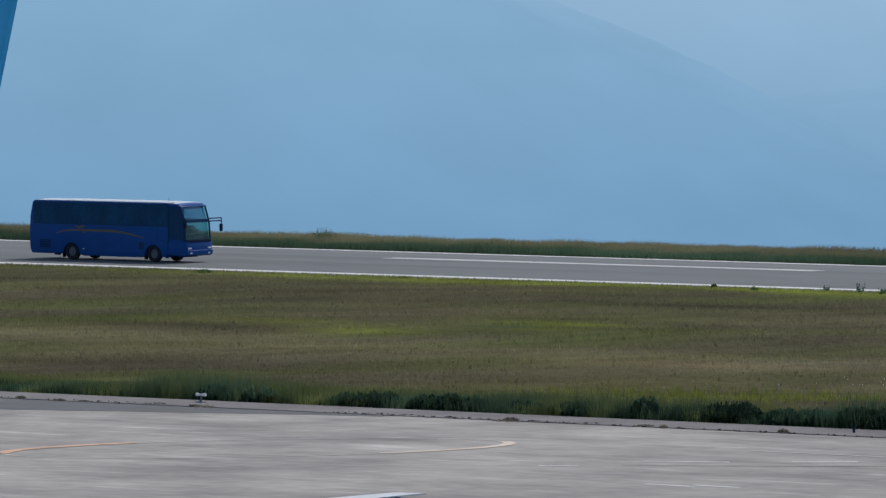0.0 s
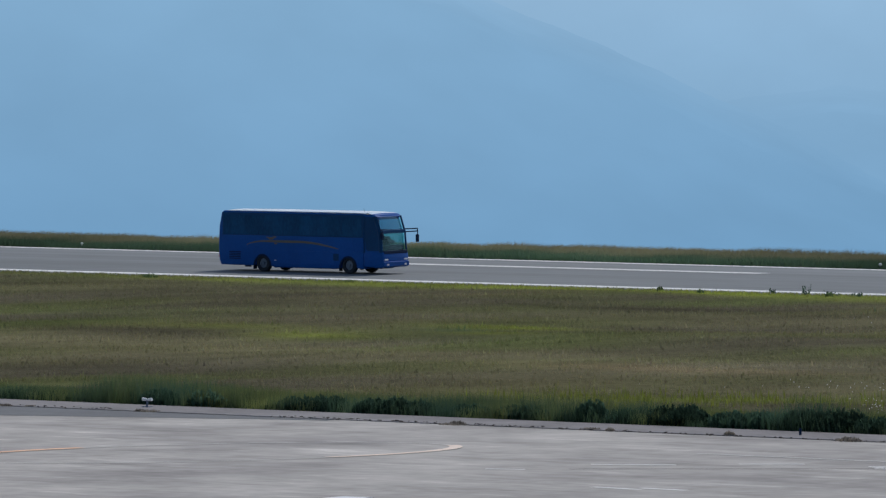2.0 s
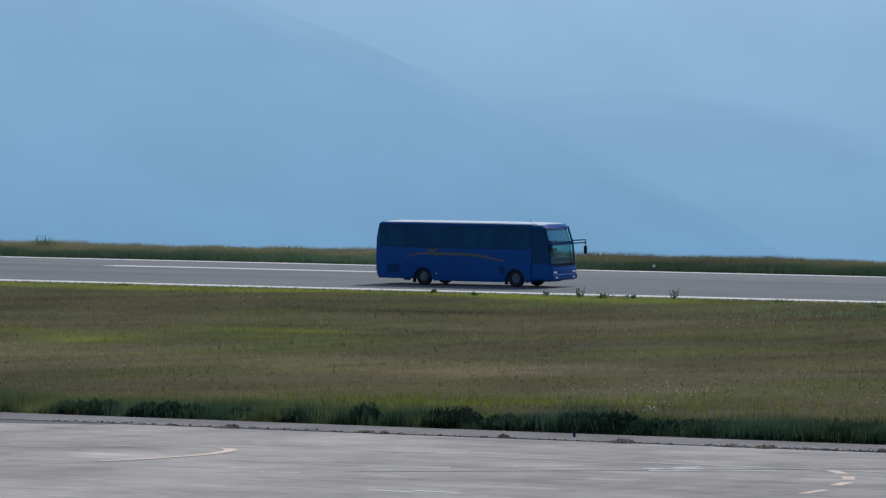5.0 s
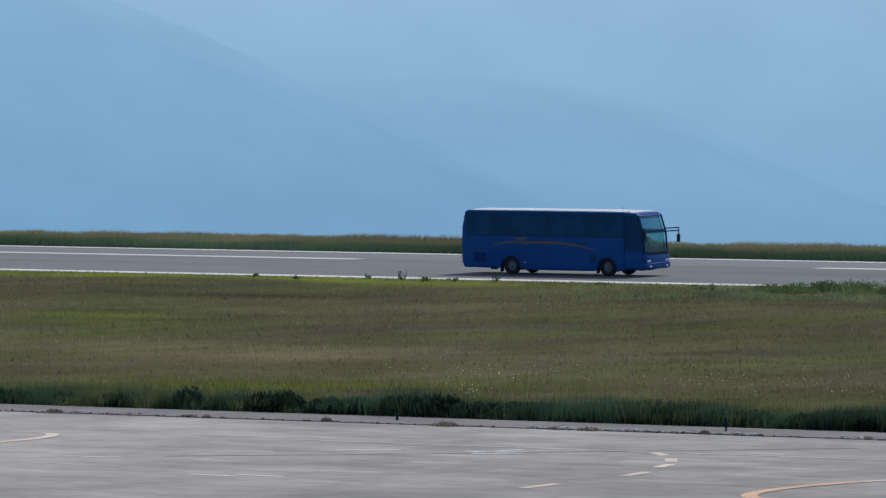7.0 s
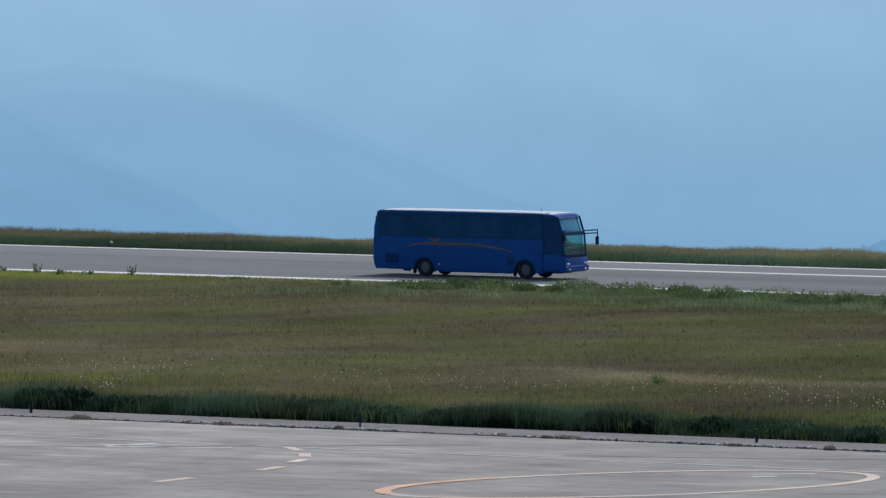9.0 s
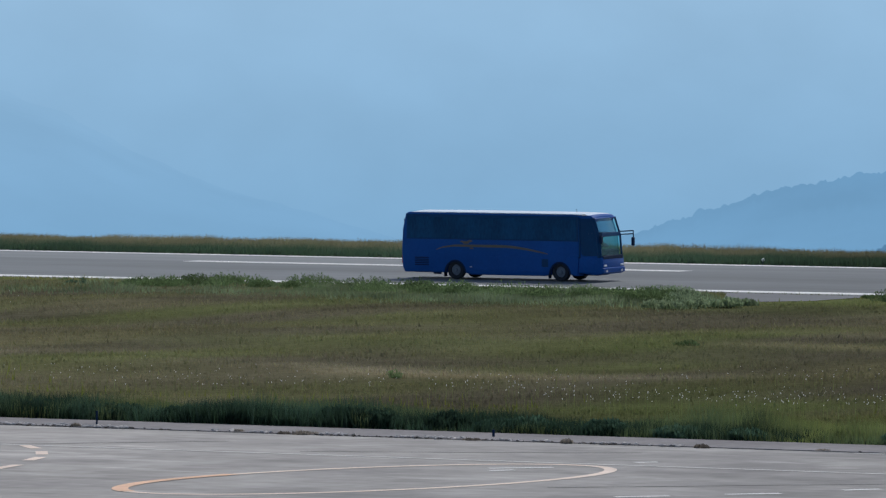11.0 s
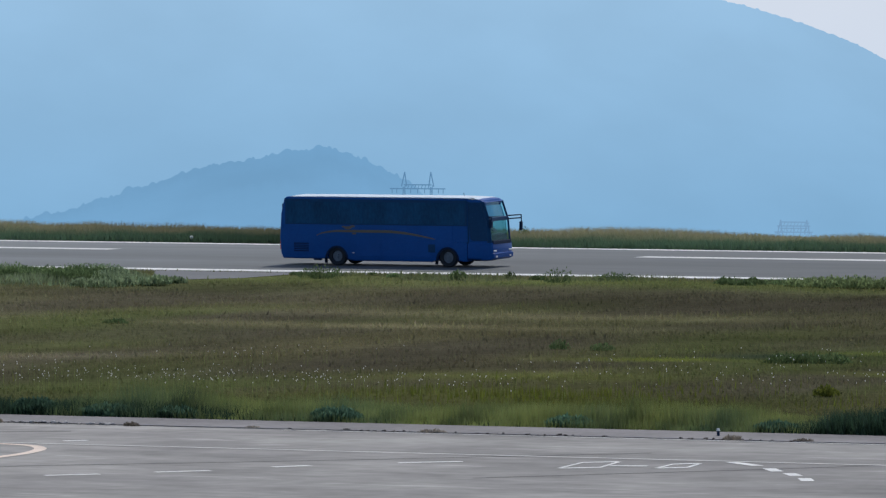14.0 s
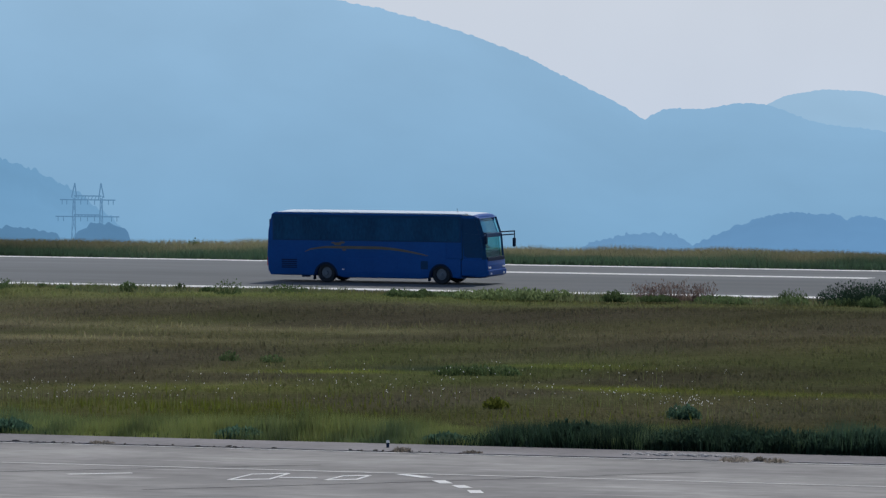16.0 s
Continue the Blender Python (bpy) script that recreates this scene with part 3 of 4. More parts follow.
# this pylon gets a lighter glow, more haze painted in
pylon(-21.865, -0.621, 2850, "hazy grey lattice power pylon top above the grass", (2.2, 4.4), 0.6, distance_blue("hazier pylon steel", (0.17, 0.31, 0.48), (0.17, 0.31, 0.48), -60, 60))


# ---- grass ----
NOTCH = [(-179.0, 359.6), (-175.0, 351.2), (-172.6, 350.0), (-170.8, 352.6), (-170.6, 359.6)]


def bare(x, y):
    """Whether a spot lies on the bare asphalt notch beside the runway."""
    inside = np.ones(len(x), dtype=bool)
    for (ax, ay), (bx, by) in zip(NOTCH, NOTCH[1:] + NOTCH[:1]):
        inside &= (bx - ax) * (y - ay) - (by - ay) * (x - ax) > 0
    return inside


def blades(name, x, y, height, width, colour, label, seed, lean=0.35, base=None, vigour=1.45):
    rng = np.random.default_rng(seed)
    keep = ~bare(x, y)
    x, y, height, width, colour = x[keep], y[keep], height[keep], width[keep], colour[keep]
    base = base if base is None else base[keep]
    n = len(x)
    z = (land(y) if base is None else base) - 0.03
    turn = rng.uniform(-0.8, 0.8, n)
    tip = rng.normal(0, lean, (n, 2)) * height[:, None]
    dx, dy = np.cos(turn) * width / 2, np.sin(turn) * width / 2
    a = np.stack([x - dx, y - dy, z], 1)
    b = np.stack([x + dx, y + dy, z], 1)
    c = np.stack([x + tip[:, 0], y + tip[:, 1], z + height], 1)
    verts = np.stack([a, b, c], 1).reshape(-1, 3)
    shade = colour * vigour * rng.uniform(0.9, 1.12, (n, 1)) * np.stack([np.ones(n), rng.uniform(0.92, 1.08, n), rng.uniform(0.85, 1.1, n)], 1)
    return tagged(raw_mesh(name, verts, 3, LEAF, np.repeat(shade, 3, 0)), label, kind="stuff")


def wedge(y0, y1, per_m2, rng, x_lo=-0.86, x_hi=-0.30):
    """Random ground points of the sector that the deck overlooks."""
    n = int(0.5 * (y1 ** 2 - y0 ** 2) * (x_hi - x_lo) * per_m2)
    y = np.sqrt(rng.uniform(y0 ** 2, y1 ** 2, n))
    return y * rng.uniform(x_lo, x_hi, n), y


rng = np.random.default_rng(5)
x, y = wedge(KERB + 0.8, NEAR - 4.0, 16, rng)
lie = land(y) + relief(x, y)
blades("field_grass", x, y, rng.uniform(0.05, 0.13, len(x)) * np.clip(1 + 0.35 * ripple(x, y, 9, 21), 0.5, 1.7), rng.uniform(0.04, 0.09, len(x)),
       plant_colour(x, y), "short olive and straw meadow grass", 31, base=lie)
x, y = wedge(KERB + 4, NEAR - 4.0, 1.8, rng)
lie = land(y) + relief(x, y)
blades("meadow_tufts", x, y, rng.uniform(0.08, 0.22, len(x)) * np.clip(1 + 0.6 * ripple(x, y * 0.3, 4, 28), 0.3, 1.8), rng.uniform(0.06, 0.14, len(x)),
       plant_colour(x, y) * rng.uniform(0.95, 1.2, (len(x), 1)), "scattered taller meadow stalks", 35, lean=0.22, base=lie)
x, y = wedge(NEAR - 5.0, NEAR - 2.3, 45, rng)
blades("verge_grass", x, y, rng.uniform(0.05, 0.2, len(x)), rng.uniform(0.05, 0.09, len(x)), plant_colour(x, y), "low green grass along the runway", 32)
x, y = wedge(FAR + 0.9, BROW + 2.5, 110, rng)
k = np.clip((y - FAR - 3.6) / 4.2 + rng.normal(0, 0.2, len(y)) + 0.3 * ripple(x, y * 0.3, 5, 54), 0, 1)[:, None]
blades("far_grass", x, y, rng.uniform(0.5, 0.78, len(x)) * np.interp(y, (FAR, FAR + 4, FAR + 9), (0.55, 0.72, 1.0)) * np.clip(1 + 0.16 * ripple(x, y, 12, 22) + 0.12 * ripple(x, y, 3, 53), 0.5, 1.7), rng.uniform(0.03, 0.07, len(x)),
       ((DEEP * 1.5 + OLIVE * 0.12) * (1 - k) + np.array((0.172, 0.166, 0.105)) * k) * np.clip(1 + 0.25 * ripple(x, y, 25, 23), 0.6, 1.4)[:, None], "tall pale grass on the brow behind the runway", 33, vigour=1.3)
EDGE_X, EDGE_SEDGE = (-200, -192, -184, -178, -172, -168, -162, -133, -126, -117, -112, -97, -94, -91), (0.5, 0.25, 0.22, 0.35, 0.35, 0.35, 0.8, 0.95, 0.65, 0.4, 0.04, 0.04, 0.85, 1.0)
x, y = wedge(KERB + 0.15, KERB + 7.5, 170, rng)
tall = np.clip(0.75 + 0.4 * ripple(x, y * 0.3, 9, 24), 0.25, 1.2) * np.clip(1.2 - (y - KERB) / 10, 0.35, 1)
k = np.clip(0.35 + 0.5 * ripple(x, y * 0.3, 5, 24) - 0.10 * (y - KERB - 2), 0, 1)[:, None]
lush = (np.clip((x + 128) / 8, 0, 1) * np.clip((-95 - x) / 4, 0, 1))[:, None]
column = ripple(x, y * 0.15, 1.6, 51)
tall = tall * np.clip(1.1 + 0.35 * column, 0.5, 1.6) * (1 - 0.55 * lush[:, 0] * (y < KERB + 1.3))
thickset = (np.interp(x, EDGE_X, EDGE_SEDGE) * np.clip((KERB + 4.0 - y) / 2.5, 0, 1))[:, None]
k = np.clip(k * (1 - 0.35 * lush) + 0.35 * column[:, None] * (1 - 0.3 * lush) + 0.5 * thickset, 0, 1)
blades("kerbside_grass", x, y, tall * rng.uniform(0.4, 1.0, len(x)), rng.uniform(0.015, 0.04, len(x)), ((OLIVE * 0.75 + np.array((0.138, 0.166, 0.050)) * (0.2 + 0.25 * lush)) * (1 - k) + DEEP * 1.4 * k) * np.clip(1 - 0.3 * column[:, None], 0.5, 1.5),
       "tall green grass beside the concrete", 34, lean=0.18)
x, y = wedge(KERB + 0.2, KERB + 3.2, 260, rng)
thick = np.interp(x, EDGE_X, EDGE_SEDGE) * np.clip(0.85 + 0.6 * ripple(x, y, 4.5, 29) + 0.2 * ripple(x, y * 0.2, 1.5, 52), 0.05, 1.35)
keep = rng.uniform(0, 1, len(x)) < thick
x, y, thick = x[keep], y[keep], thick[keep]
blades("kerbside_sedge", x, y, (0.2 + 0.68 * thick) * rng.uniform(0.45, 1.0, len(x)), rng.uniform(0.03, 0.06, len(x)), np.tile(DEEP, (len(x), 1)) * rng.uniform(0.6, 1.3, (len(x), 1)),
       "dense dark green sedge beside the concrete", 36, lean=0.3, vigour=1.0)
n = 42000
x, y = rng.normal(-190, 11, n), rng.normal(350.5, 4.2, n)
keep = (y < NEAR - 2.6) & (x > -222) & (x < -174.5 - np.clip(y - 350, -6, 20) * 0.6)
x, y = x[keep], y[keep]
blades("verge_weeds", x, y, rng.uniform(0.08, 0.32, len(x)) * np.clip(1 + 0.6 * ripple(x, y, 6, 30), 0.3, 1.7), rng.uniform(0.03, 0.08, len(x)), np.tile(np.array((0.108, 0.140, 0.082)), (len(x), 1)) * np.clip(1 + 0.35 * ripple(x, y, 4, 31), 0.5, 1.5)[:, None],
       "rank green weeds beside the runway", 37)
x, y = wedge(NEAR - 9, NEAR - 2.8, 26, rng, -0.47, -0.32)
keep = ripple(x, y, 8, 32) > -0.1
x, y = x[keep], y[keep]
blades("runway_side_weeds", x, y, rng.uniform(0.1, 0.4, len(x)), rng.uniform(0.03, 0.07, len(x)), np.tile(np.array((0.10, 0.118, 0.06)), (len(x), 1)), "green weeds beside the runway", 38)


def clump(name, x, y, height, reach, colour, label, seed, count=260, group="weed clumps", leaf=1.0, fullness=0.6):
    """A weed clump: a stem fan with many small leaves, uneven at its edge."""
    r = np.random.default_rng(seed)
    thing = empty(name, Matrix.Translation((x, y, float(land(y)) - 0.02)), label, "weed", group)
    count = count * 2
    a, d = r.uniform(0, math.tau, count), np.sqrt(r.uniform(0, 1, count)) * reach
    ragged = 1 + 0.16 * np.sin(3 * a + seed) + 0.12 * np.sin(5 * a + 2 * seed)
    h = 0.78 * height * ragged * (1 - fullness * (d / reach) ** 3) * (1 - (1 - 0.15) * r.uniform(0, 1, count) ** 1.6)
    centre = np.stack([d * np.cos(a), d * np.sin(a) * 0.7, h], 1)
    size = leaf * r.uniform(0.03, 0.085, count)[:, None]
    p, q = r.normal(0, 0.35, (count, 3)) + (0, 0, 1), r.normal(0, 1, (count, 3)) * (1, 1, 0.3)
    p /= np.linalg.norm(p, axis=1)[:, None]
    q /= np.linalg.norm(q, axis=1)[:, None]
    verts = np.stack([centre - p * size, centre + q * size * 0.45, centre + p * size, centre - q * size * 0.45], 1).reshape(-1, 3)
    tint = np.repeat(colour * r.uniform(0.7, 1.35, (count, 1)), 4, 0)
    leaves = raw_mesh("foliage", verts, 4, LEAF, tint)
    leaves.parent = thing
    n = count // 3
    foot = centre[:n] * np.array((0.4, 0.4, 0))
    w = np.tile(np.array((0.012, 0.006, 0)), (n, 1))
    stems = raw_mesh("stalk", np.stack([foot - w, foot + w, centre[:n] * np.array((1, 1, 1.1))], 1).reshape(-1, 3), 3, LEAF, np.repeat(np.tile(colour * 0.8, (n, 1)), 3, 0))
    stems.parent = thing
    return thing


GREEN_WEED = np.array((0.095, 0.140, 0.062))
for wx, wy, wh, wr in ((-238.6, 359.4, 0.26, 0.2), (-236.3, 359.2, 0.42, 0.26), (-234.4, 358.8, 0.24, 0.5), (-232.6, 358.6, 0.22, 0.4), (-230.4, 359.4, 0.48, 0.3), (-212.5, 352.3, 0.42, 0.28), (-213.6, 352.8, 0.25, 0.4)):
    clump("weed_clump", wx, wy, wh, wr, DEEP * 2.0, "sparse grey-green weed beside the runway edge line", 41 + int(-wx), 34, fullness=-0.4)
clump("weed_clump", -167.2, 354.2, 0.75, 1.2, GREEN_WEED * 1.0, "broad green weed clump beside the runway", 540, 300)
clump("weed_clump", -153.5, 352.0, 0.95, 0.9, GREEN_WEED * 0.95, "dark green weed clump beside the runway", 541, 150)
clump("weed_clump", -158.2, 357.0, 0.45, 0.3, GREEN_WEED * 0.6, "dark green weed clump beside the runway", 542, 80)
clump("weed_clump", -122.0, 355.0, 1.25, 2.4, DEEP, "broad dark green bush beside the runway", 43, 1500)
for i in range(5):
    clump("weed_clump", -133.6 + 0.75 * i, 356.2 + 0.2 * (i % 2), 0.80 + 0.12 * (i % 3), 0.8, np.array((0.20, 0.15, 0.135)), "pinkish brown dry weed stand beside the runway", 44 + 100 * i, 110, fullness=-0.1)
for i in range(9):
    clump("leafy_plant", -141.6 + 0.5 * i, 353.4 + 0.9 * (i % 3), 0.55, 0.75, np.array((0.20, 0.26, 0.12)) * rng.uniform(0.7, 1.1), "pale broad-leaved plant beside the runway", 560 + i, 150, "broad-leaved plants", leaf=1.5)
for i in range(3):
    clump("weed_clump", -113.2 + 0.9 * i, 281.0 + 0.4 * i, 0.55, 0.75, GREEN_WEED * (0.95 + 0.1 * i), "dark green bush in the meadow", 45 + 7 * i, 230, leaf=1.2)
clump("weed_clump", -124.2, 289.3, 0.4, 0.55, GREEN_WEED * 1.15, "small green bush in the meadow", 48, 120)
clump("weed_clump", -126.1, 289.4, 0.5, 0.45, GREEN_WEED * 1.1, "small dark bush in the meadow", 46, 110)
clump("weed_clump", -150.0, 272.3, 0.42, 0.36, GREEN_WEED * 1.6, "small green bush in the meadow", 47, 60)
for i in range(9):
    clump("leafy_plant", -174.6 - 0.75 * i * 0.9 + rng.uniform(-0.4, 0.4), 346.5 + 1.1 * i + rng.uniform(-1, 1), rng.uniform(0.45, 0.75), rng.uniform(0.7, 1.3), np.array((0.22, 0.29, 0.17)) * rng.uniform(0.8, 1.2),
          "pale broad-leaved plant beside the runway", 500 + i, 260, "broad-leaved plants")
for i in range(8):
    clump("leafy_plant", -173.4 + 0.38 * i + rng.uniform(-0.3, 0.3), 340.5 + 0.8 * i + rng.uniform(-0.6, 0.6), rng.uniform(0.35, 0.55), rng.uniform(0.5, 0.9), np.array((0.24, 0.31, 0.18)) * rng.uniform(0.8, 1.15),
          "pale broad-leaved plant beside the runway", 580 + i, 150, "broad-leaved plants", leaf=1.7)
clump("weed_clump", -103.6, 261.4, 0.45, 0.5, FRESH * 0.7, "bright green weed tuft in the meadow", 512, 200)
clump("weed_clump", -95.1, 257.6, 0.55, 0.65, DEEP * 2.6, "dark bush with pale flower heads in the meadow", 513, 420)
clump("weed_clump", -152.6, 302.8, 0.35, 0.6, GREEN_WEED * 1.1, "low green weed clump in the meadow", 514, 200)
clump("weed_clump", -179.8, 407.5, 1.0, 0.4, GREEN_WEED * 1.2, "green shrub in the tall grass behind the runway", 532, 130)
clump("weed_clump", -309.4, 407.5, 1.20, 1.00, GREEN_WEED * 1.1, "green shrub in the tall grass behind the runway", 520, 320)
# dark bushes at the kerb: from, to, height, depth of green
KERB_BUSHES = [(-187.6, -186.5, 0.62, 1.5), (-185.2, -184.2, 0.75, 2.3), (-181.0, -178.7, 0.64, 1.1), (-177.4, -174.4, 0.66, 1.1), (-173.2, -172.0, 0.58, 1.25), (-170.8, -169.4, 0.58, 1.25), (-167.4, -166.6, 0.85, 1.3), (-163.9, -162.3, 0.90, 0.8),
               (-161.3, -159.0, 0.80, 1.4), (-158.3, -155.3, 0.95, 0.8), (-155.1, -151.4, 0.75, 1.1), (-150.6, -149.0, 0.65, 1.4), (-148.2, -146.4, 0.80, 0.9), (-145.0, -142.4, 0.65, 1.2), (-141.2, -137.3, 0.80, 0.85), (-136.6, -135.2, 0.6, 1.3),
               (-134.9, -132.0, 0.85, 0.85), (-130.5, -129.4, 0.85, 0.75), (-128.6, -126.2, 0.6, 1.4), (-124.3, -123.2, 0.75, 1.0), (-121.6, -120.4, 0.5, 1.5), (-118.9, -118.0, 0.5, 1.6), (-113.1, -112.0, 0.55, 1.5), (-104.6, -103.6, 0.4, 1.7), (-97.2, -96.2, 0.4, 1.5), (-93.1, -90.5, 0.86, 0.8), (-89.4, -87.4, 0.76, 1.0), (-86.9, -84.1, 0.82, 0.9), (-84.0, -81.5, 0.86, 0.9), (-80.5, -77, 0.7, 0.9)]
for a, b, high, tone in KERB_BUSHES:
    count = max(1, round((b - a) / 1.15))
    for i in range(count):
        reach = (b - a) / count * 0.85
        clump("kerb_bush", a + (b - a) * (i + 0.5) / count, KERB + 0.2 + reach * 0.6 + rng.uniform(0, 0.4), high * rng.uniform(0.85, 1.1) * (0.92 if -165 < a < -128 else 1.0), reach, DEEP * tone * rng.uniform(1.2, 1.6) * (1.5 if a > -128 and a < -94 else 1.0),
              "dark green bush beside the concrete shoulder", 300 + int(-10 * a) + i, int(560 * reach / 0.6), "kerb bushes", leaf=1.4, fullness=0.5)
for i in range(22):
    clump("weed_clump", rng.uniform(-168, -120), 356.5 - rng.uniform(0, 4), rng.uniform(0.3, 0.7), rng.uniform(0.4, 1.3), GREEN_WEED * rng.uniform(0.8, 1.5), "green leafy weed clump beside the runway", 420 + i, 260)
for i in range(64):
    u = rng.uniform()
    clump("weed_clump", -210 + 34 * u + rng.uniform(-1, 1), 356.5 - 5 * u + rng.uniform(-4.5, 1.0), rng.uniform(0.36, 0.85), rng.uniform(0.6, 1.7), GREEN_WEED * rng.uniform(0.95, 1.7),
          "green leafy weed clump beside the runway", 60 + i, 320)
for i in range(18):
    cx = -300 + 185 * rng.uniform()
    clump("weed_clump", cx, NEAR - 3.6 - rng.uniform(0, 3.0), rng.uniform(0.15, 0.32), rng.uniform(0.2, 0.6), GREEN_WEED * rng.uniform(1.0, 1.7), "small weed clump beside the runway", 100 + i, 130)
for i in range(30):
    cx = -200 + 118 * rng.uniform()
    clump("weed_clump", cx, SHOULDER + rng.uniform(-0.15, 0.4), rng.uniform(0.06, 0.2), rng.uniform(0.15, 0.6), np.array((0.30, 0.27, 0.23)) * rng.uniform(0.5, 1.2), "dry weed tuft in the pavement joint", 140 + i, 110, "joint weeds")

# white flower heads over the kerbside meadow
fx, fy = [], []
for cx, cy, rx, ry, n in ((-131, 257, 5, 5, 90), (-124, 255, 6, 5, 120), (-117, 254, 5, 4, 80), (-133, 274, 4, 4, 36), (-152, 262, 9, 5, 110), (-166, 260, 6, 4, 60), (-110, 266, 8, 6, 90), (-100, 262, 7, 5, 70), (-95, 258, 0.7, 0.8, 45), (-108, 280, 6, 4, 50), (-157.2, 243.5, 0.6, 0.8, 30), (-205, 325, 5, 3, 30), (-141, 264, 6, 5, 60)):
    fx.append(rng.normal(cx, rx * 0.6, n))
    fy.append(rng.normal(cy, ry * 0.6, n))
x, y = np.concatenate(fx), np.concatenate(fy)
h = rng.uniform(0.45, 0.95, len(x)) * np.interp(y, (242, 260, 290), (1.0, 0.8, 0.6))
p = np.stack([x, y, land(y) + relief(x, y) + h], 1)
s = (0.015 * rng.uniform(0.7, 1.5, len(x)))[:, None]
right, upward = s * np.array((1, 0, 0)), s * np.array((0, 0, 1.5))
tagged(raw_mesh("meadow_flowers", np.stack([p - right, p - upward, p + right, p + upward], 1).reshape(-1, 3), 4, LEAF, np.full((len(p) * 4, 3), 0.62)),
       "scattered small white flower heads", kind="stuff")
blades("flower_stalks", x, y, h, np.full(len(x), 0.02), np.tile(OLIVE * 1.2, (len(x), 1)), "thin green flower stalks", 39, lean=0.02, base=land(y) + relief(x, y))
# sunlit yellow-green stalks above the kerb bushes
x = np.concatenate([rng.uniform(-184, -160, 1700), rng.normal(-113, 3, 1000), rng.uniform(-160, -134, 500), rng.uniform(-108, -92, 300)])
y = np.concatenate([rng.normal(255, 4.5, 1700), rng.normal(257, 4.5, 1000), rng.normal(254, 3, 500), rng.normal(256, 4, 300)])
keep = (y > KERB + 4) & (ripple(x, y * 0.2, 2.5, 55) > -0.2)
x, y = x[keep], y[keep]
blades("meadow_stalks", x, y, rng.uniform(0.12, 0.5, len(x)), rng.uniform(0.03, 0.07, len(x)), np.tile(FRESH * 0.62, (len(x), 1)) * rng.uniform(0.7, 1.2, (len(x), 1)) * np.interp(x, (-150, -120), (1.0, 0.7))[:, None], "sunlit yellow-green stalks above the kerb bushes", 40, lean=0.12, base=land(y) + relief(x, y))


# ---- apron markings ----
def oval(cx, cy, a, b, turn, start, end, steps=60):
    out = []
    for i in range(steps + 1):
        w = radians(start + (end - start) * i / steps)
        u, v = a * math.cos(w), b * math.sin(w)
        out.append((cx + u * math.sin(turn) + v * math.cos(turn), cy + u * math.cos(turn) - v * math.sin(turn)))
    return out


ribbon("turning_line", oval(-118.75, 214.10, 9.90, 4.62, 0.246, 0, 360, 90), 0.40, PALE_AMBER, "worn amber oval turning line on the apron")
ribbon("turning_line", oval(-118.75, 214.10, 9.90, 4.62, 0.246, 190, 262), 0.5, AMBER_LINE, "worn amber oval turning line on the apron", lift=0.018)
ribbon("turning_line", oval(-165.10, 214.10, 9.95, 4.70, 0.305, 0, 360, 90), 0.16, FAINT_LINE, "faded oval turning line on the apron")
ribbon("turning_line", oval(-165.10, 214.10, 9.95, 4.70, 0.305, 8, 80), 0.45, PALE_AMBER, "worn amber oval turning line on the apron", lift=0.018)
ribbon("turning_line", oval(-165.10, 214.10, 9.95, 4.70, 0.305, 195, 258), 0.5, AMBER_LINE, "worn amber oval turning line on the apron", lift=0.018)
ribbon("taxi_line", [(x, 224.5) for x in range(-152, -59, 4)], 0.3, FAINT_LINE, "faded white taxi line")
ribbon("shoulder_line", [(x, SHOULDER - 0.3) for x in range(-112, -59, 4)], 0.28, FAINT_LINE, "thin faded white line along the shoulder")
for pts in ([(-137.5, 224.3), (-136.2, 222.9)], [(-135.2, 221.6), (-134.2, 220.0)], [(-133.5, 218.8), (-132.9, 217.0)], [(-131.9, 214.8), (-131.4, 212.6)], [(-131.0, 208), (-130.7, 205.5)],
            [(-91.9, 224.1), (-90.5, 222.8)], [(-89.7, 221.7), (-88.9, 220.4)], [(-88.3, 219.8), (-87.6, 218.7)], [(-87.0, 217.8), (-86.4, 216.6)]):
    ribbon("lead_dash", pts, 0.4, WHITE_LINE if pts[0][0] > -100 else PALE_AMBER, "painted lead-in dash on the apron")
BARS = [(-95.55, 219.3, -96.03, 222.2), (-96.03, 222.2, -95.15, 223.0), (-95.15, 223.0, -94.58, 220.2), (-94.58, 220.2, -95.55, 219.3), (-94.63, 221.07, -93.53, 221.35),
        (-92.86, 220.46, -93.16, 222.5), (-93.16, 222.5, -92.54, 223.16), (-92.54, 223.16, -92.14, 221.17), (-92.14, 221.17, -92.86, 220.46),
        (-108.15, 210.0, -106.96, 211.26), (-105.87, 212.78, -104.66, 214.06), (-109.33, 206.0, -108.33, 207.2), (-117.6, 219.7, -117.1, 220.4), (-118.2, 220.8, -116.7, 222.3),
        (-115.7, 226.0, -115.2, 226.6), (-103.7, 216.4, -103.0, 217.5), (-101.1, 219.8, -99.6, 221.2), (-142.7, 221.2, -142.1, 223.4), (-151.0, 216.7, -148.6, 218.2),
        (-152.1, 212.2, -150.9, 212.8), (-142.1, 206.7, -140.3, 206.6), (-142.3, 220.6, -138.8, 222.9), (-143.2, 221.6, -141.4, 222.6), (-141.8, 221.3, -140.0, 221.9), (-147.3, 220.0, -145.6, 221.4), (-143.6, 206.2, -141.6, 206.0)]
for x0, y0, x1, y1 in BARS:
    across = abs((x1 - x0) * y0 - (y1 - y0) * x0) > 0.35 * abs((x1 - x0) * x0 + (y1 - y0) * y0)
    ribbon("stand_marking", [(x0, y0), (x1, y1)], 0.36 if across else 0.13, WHITE_LINE, "worn white stand marking bar on the apron")
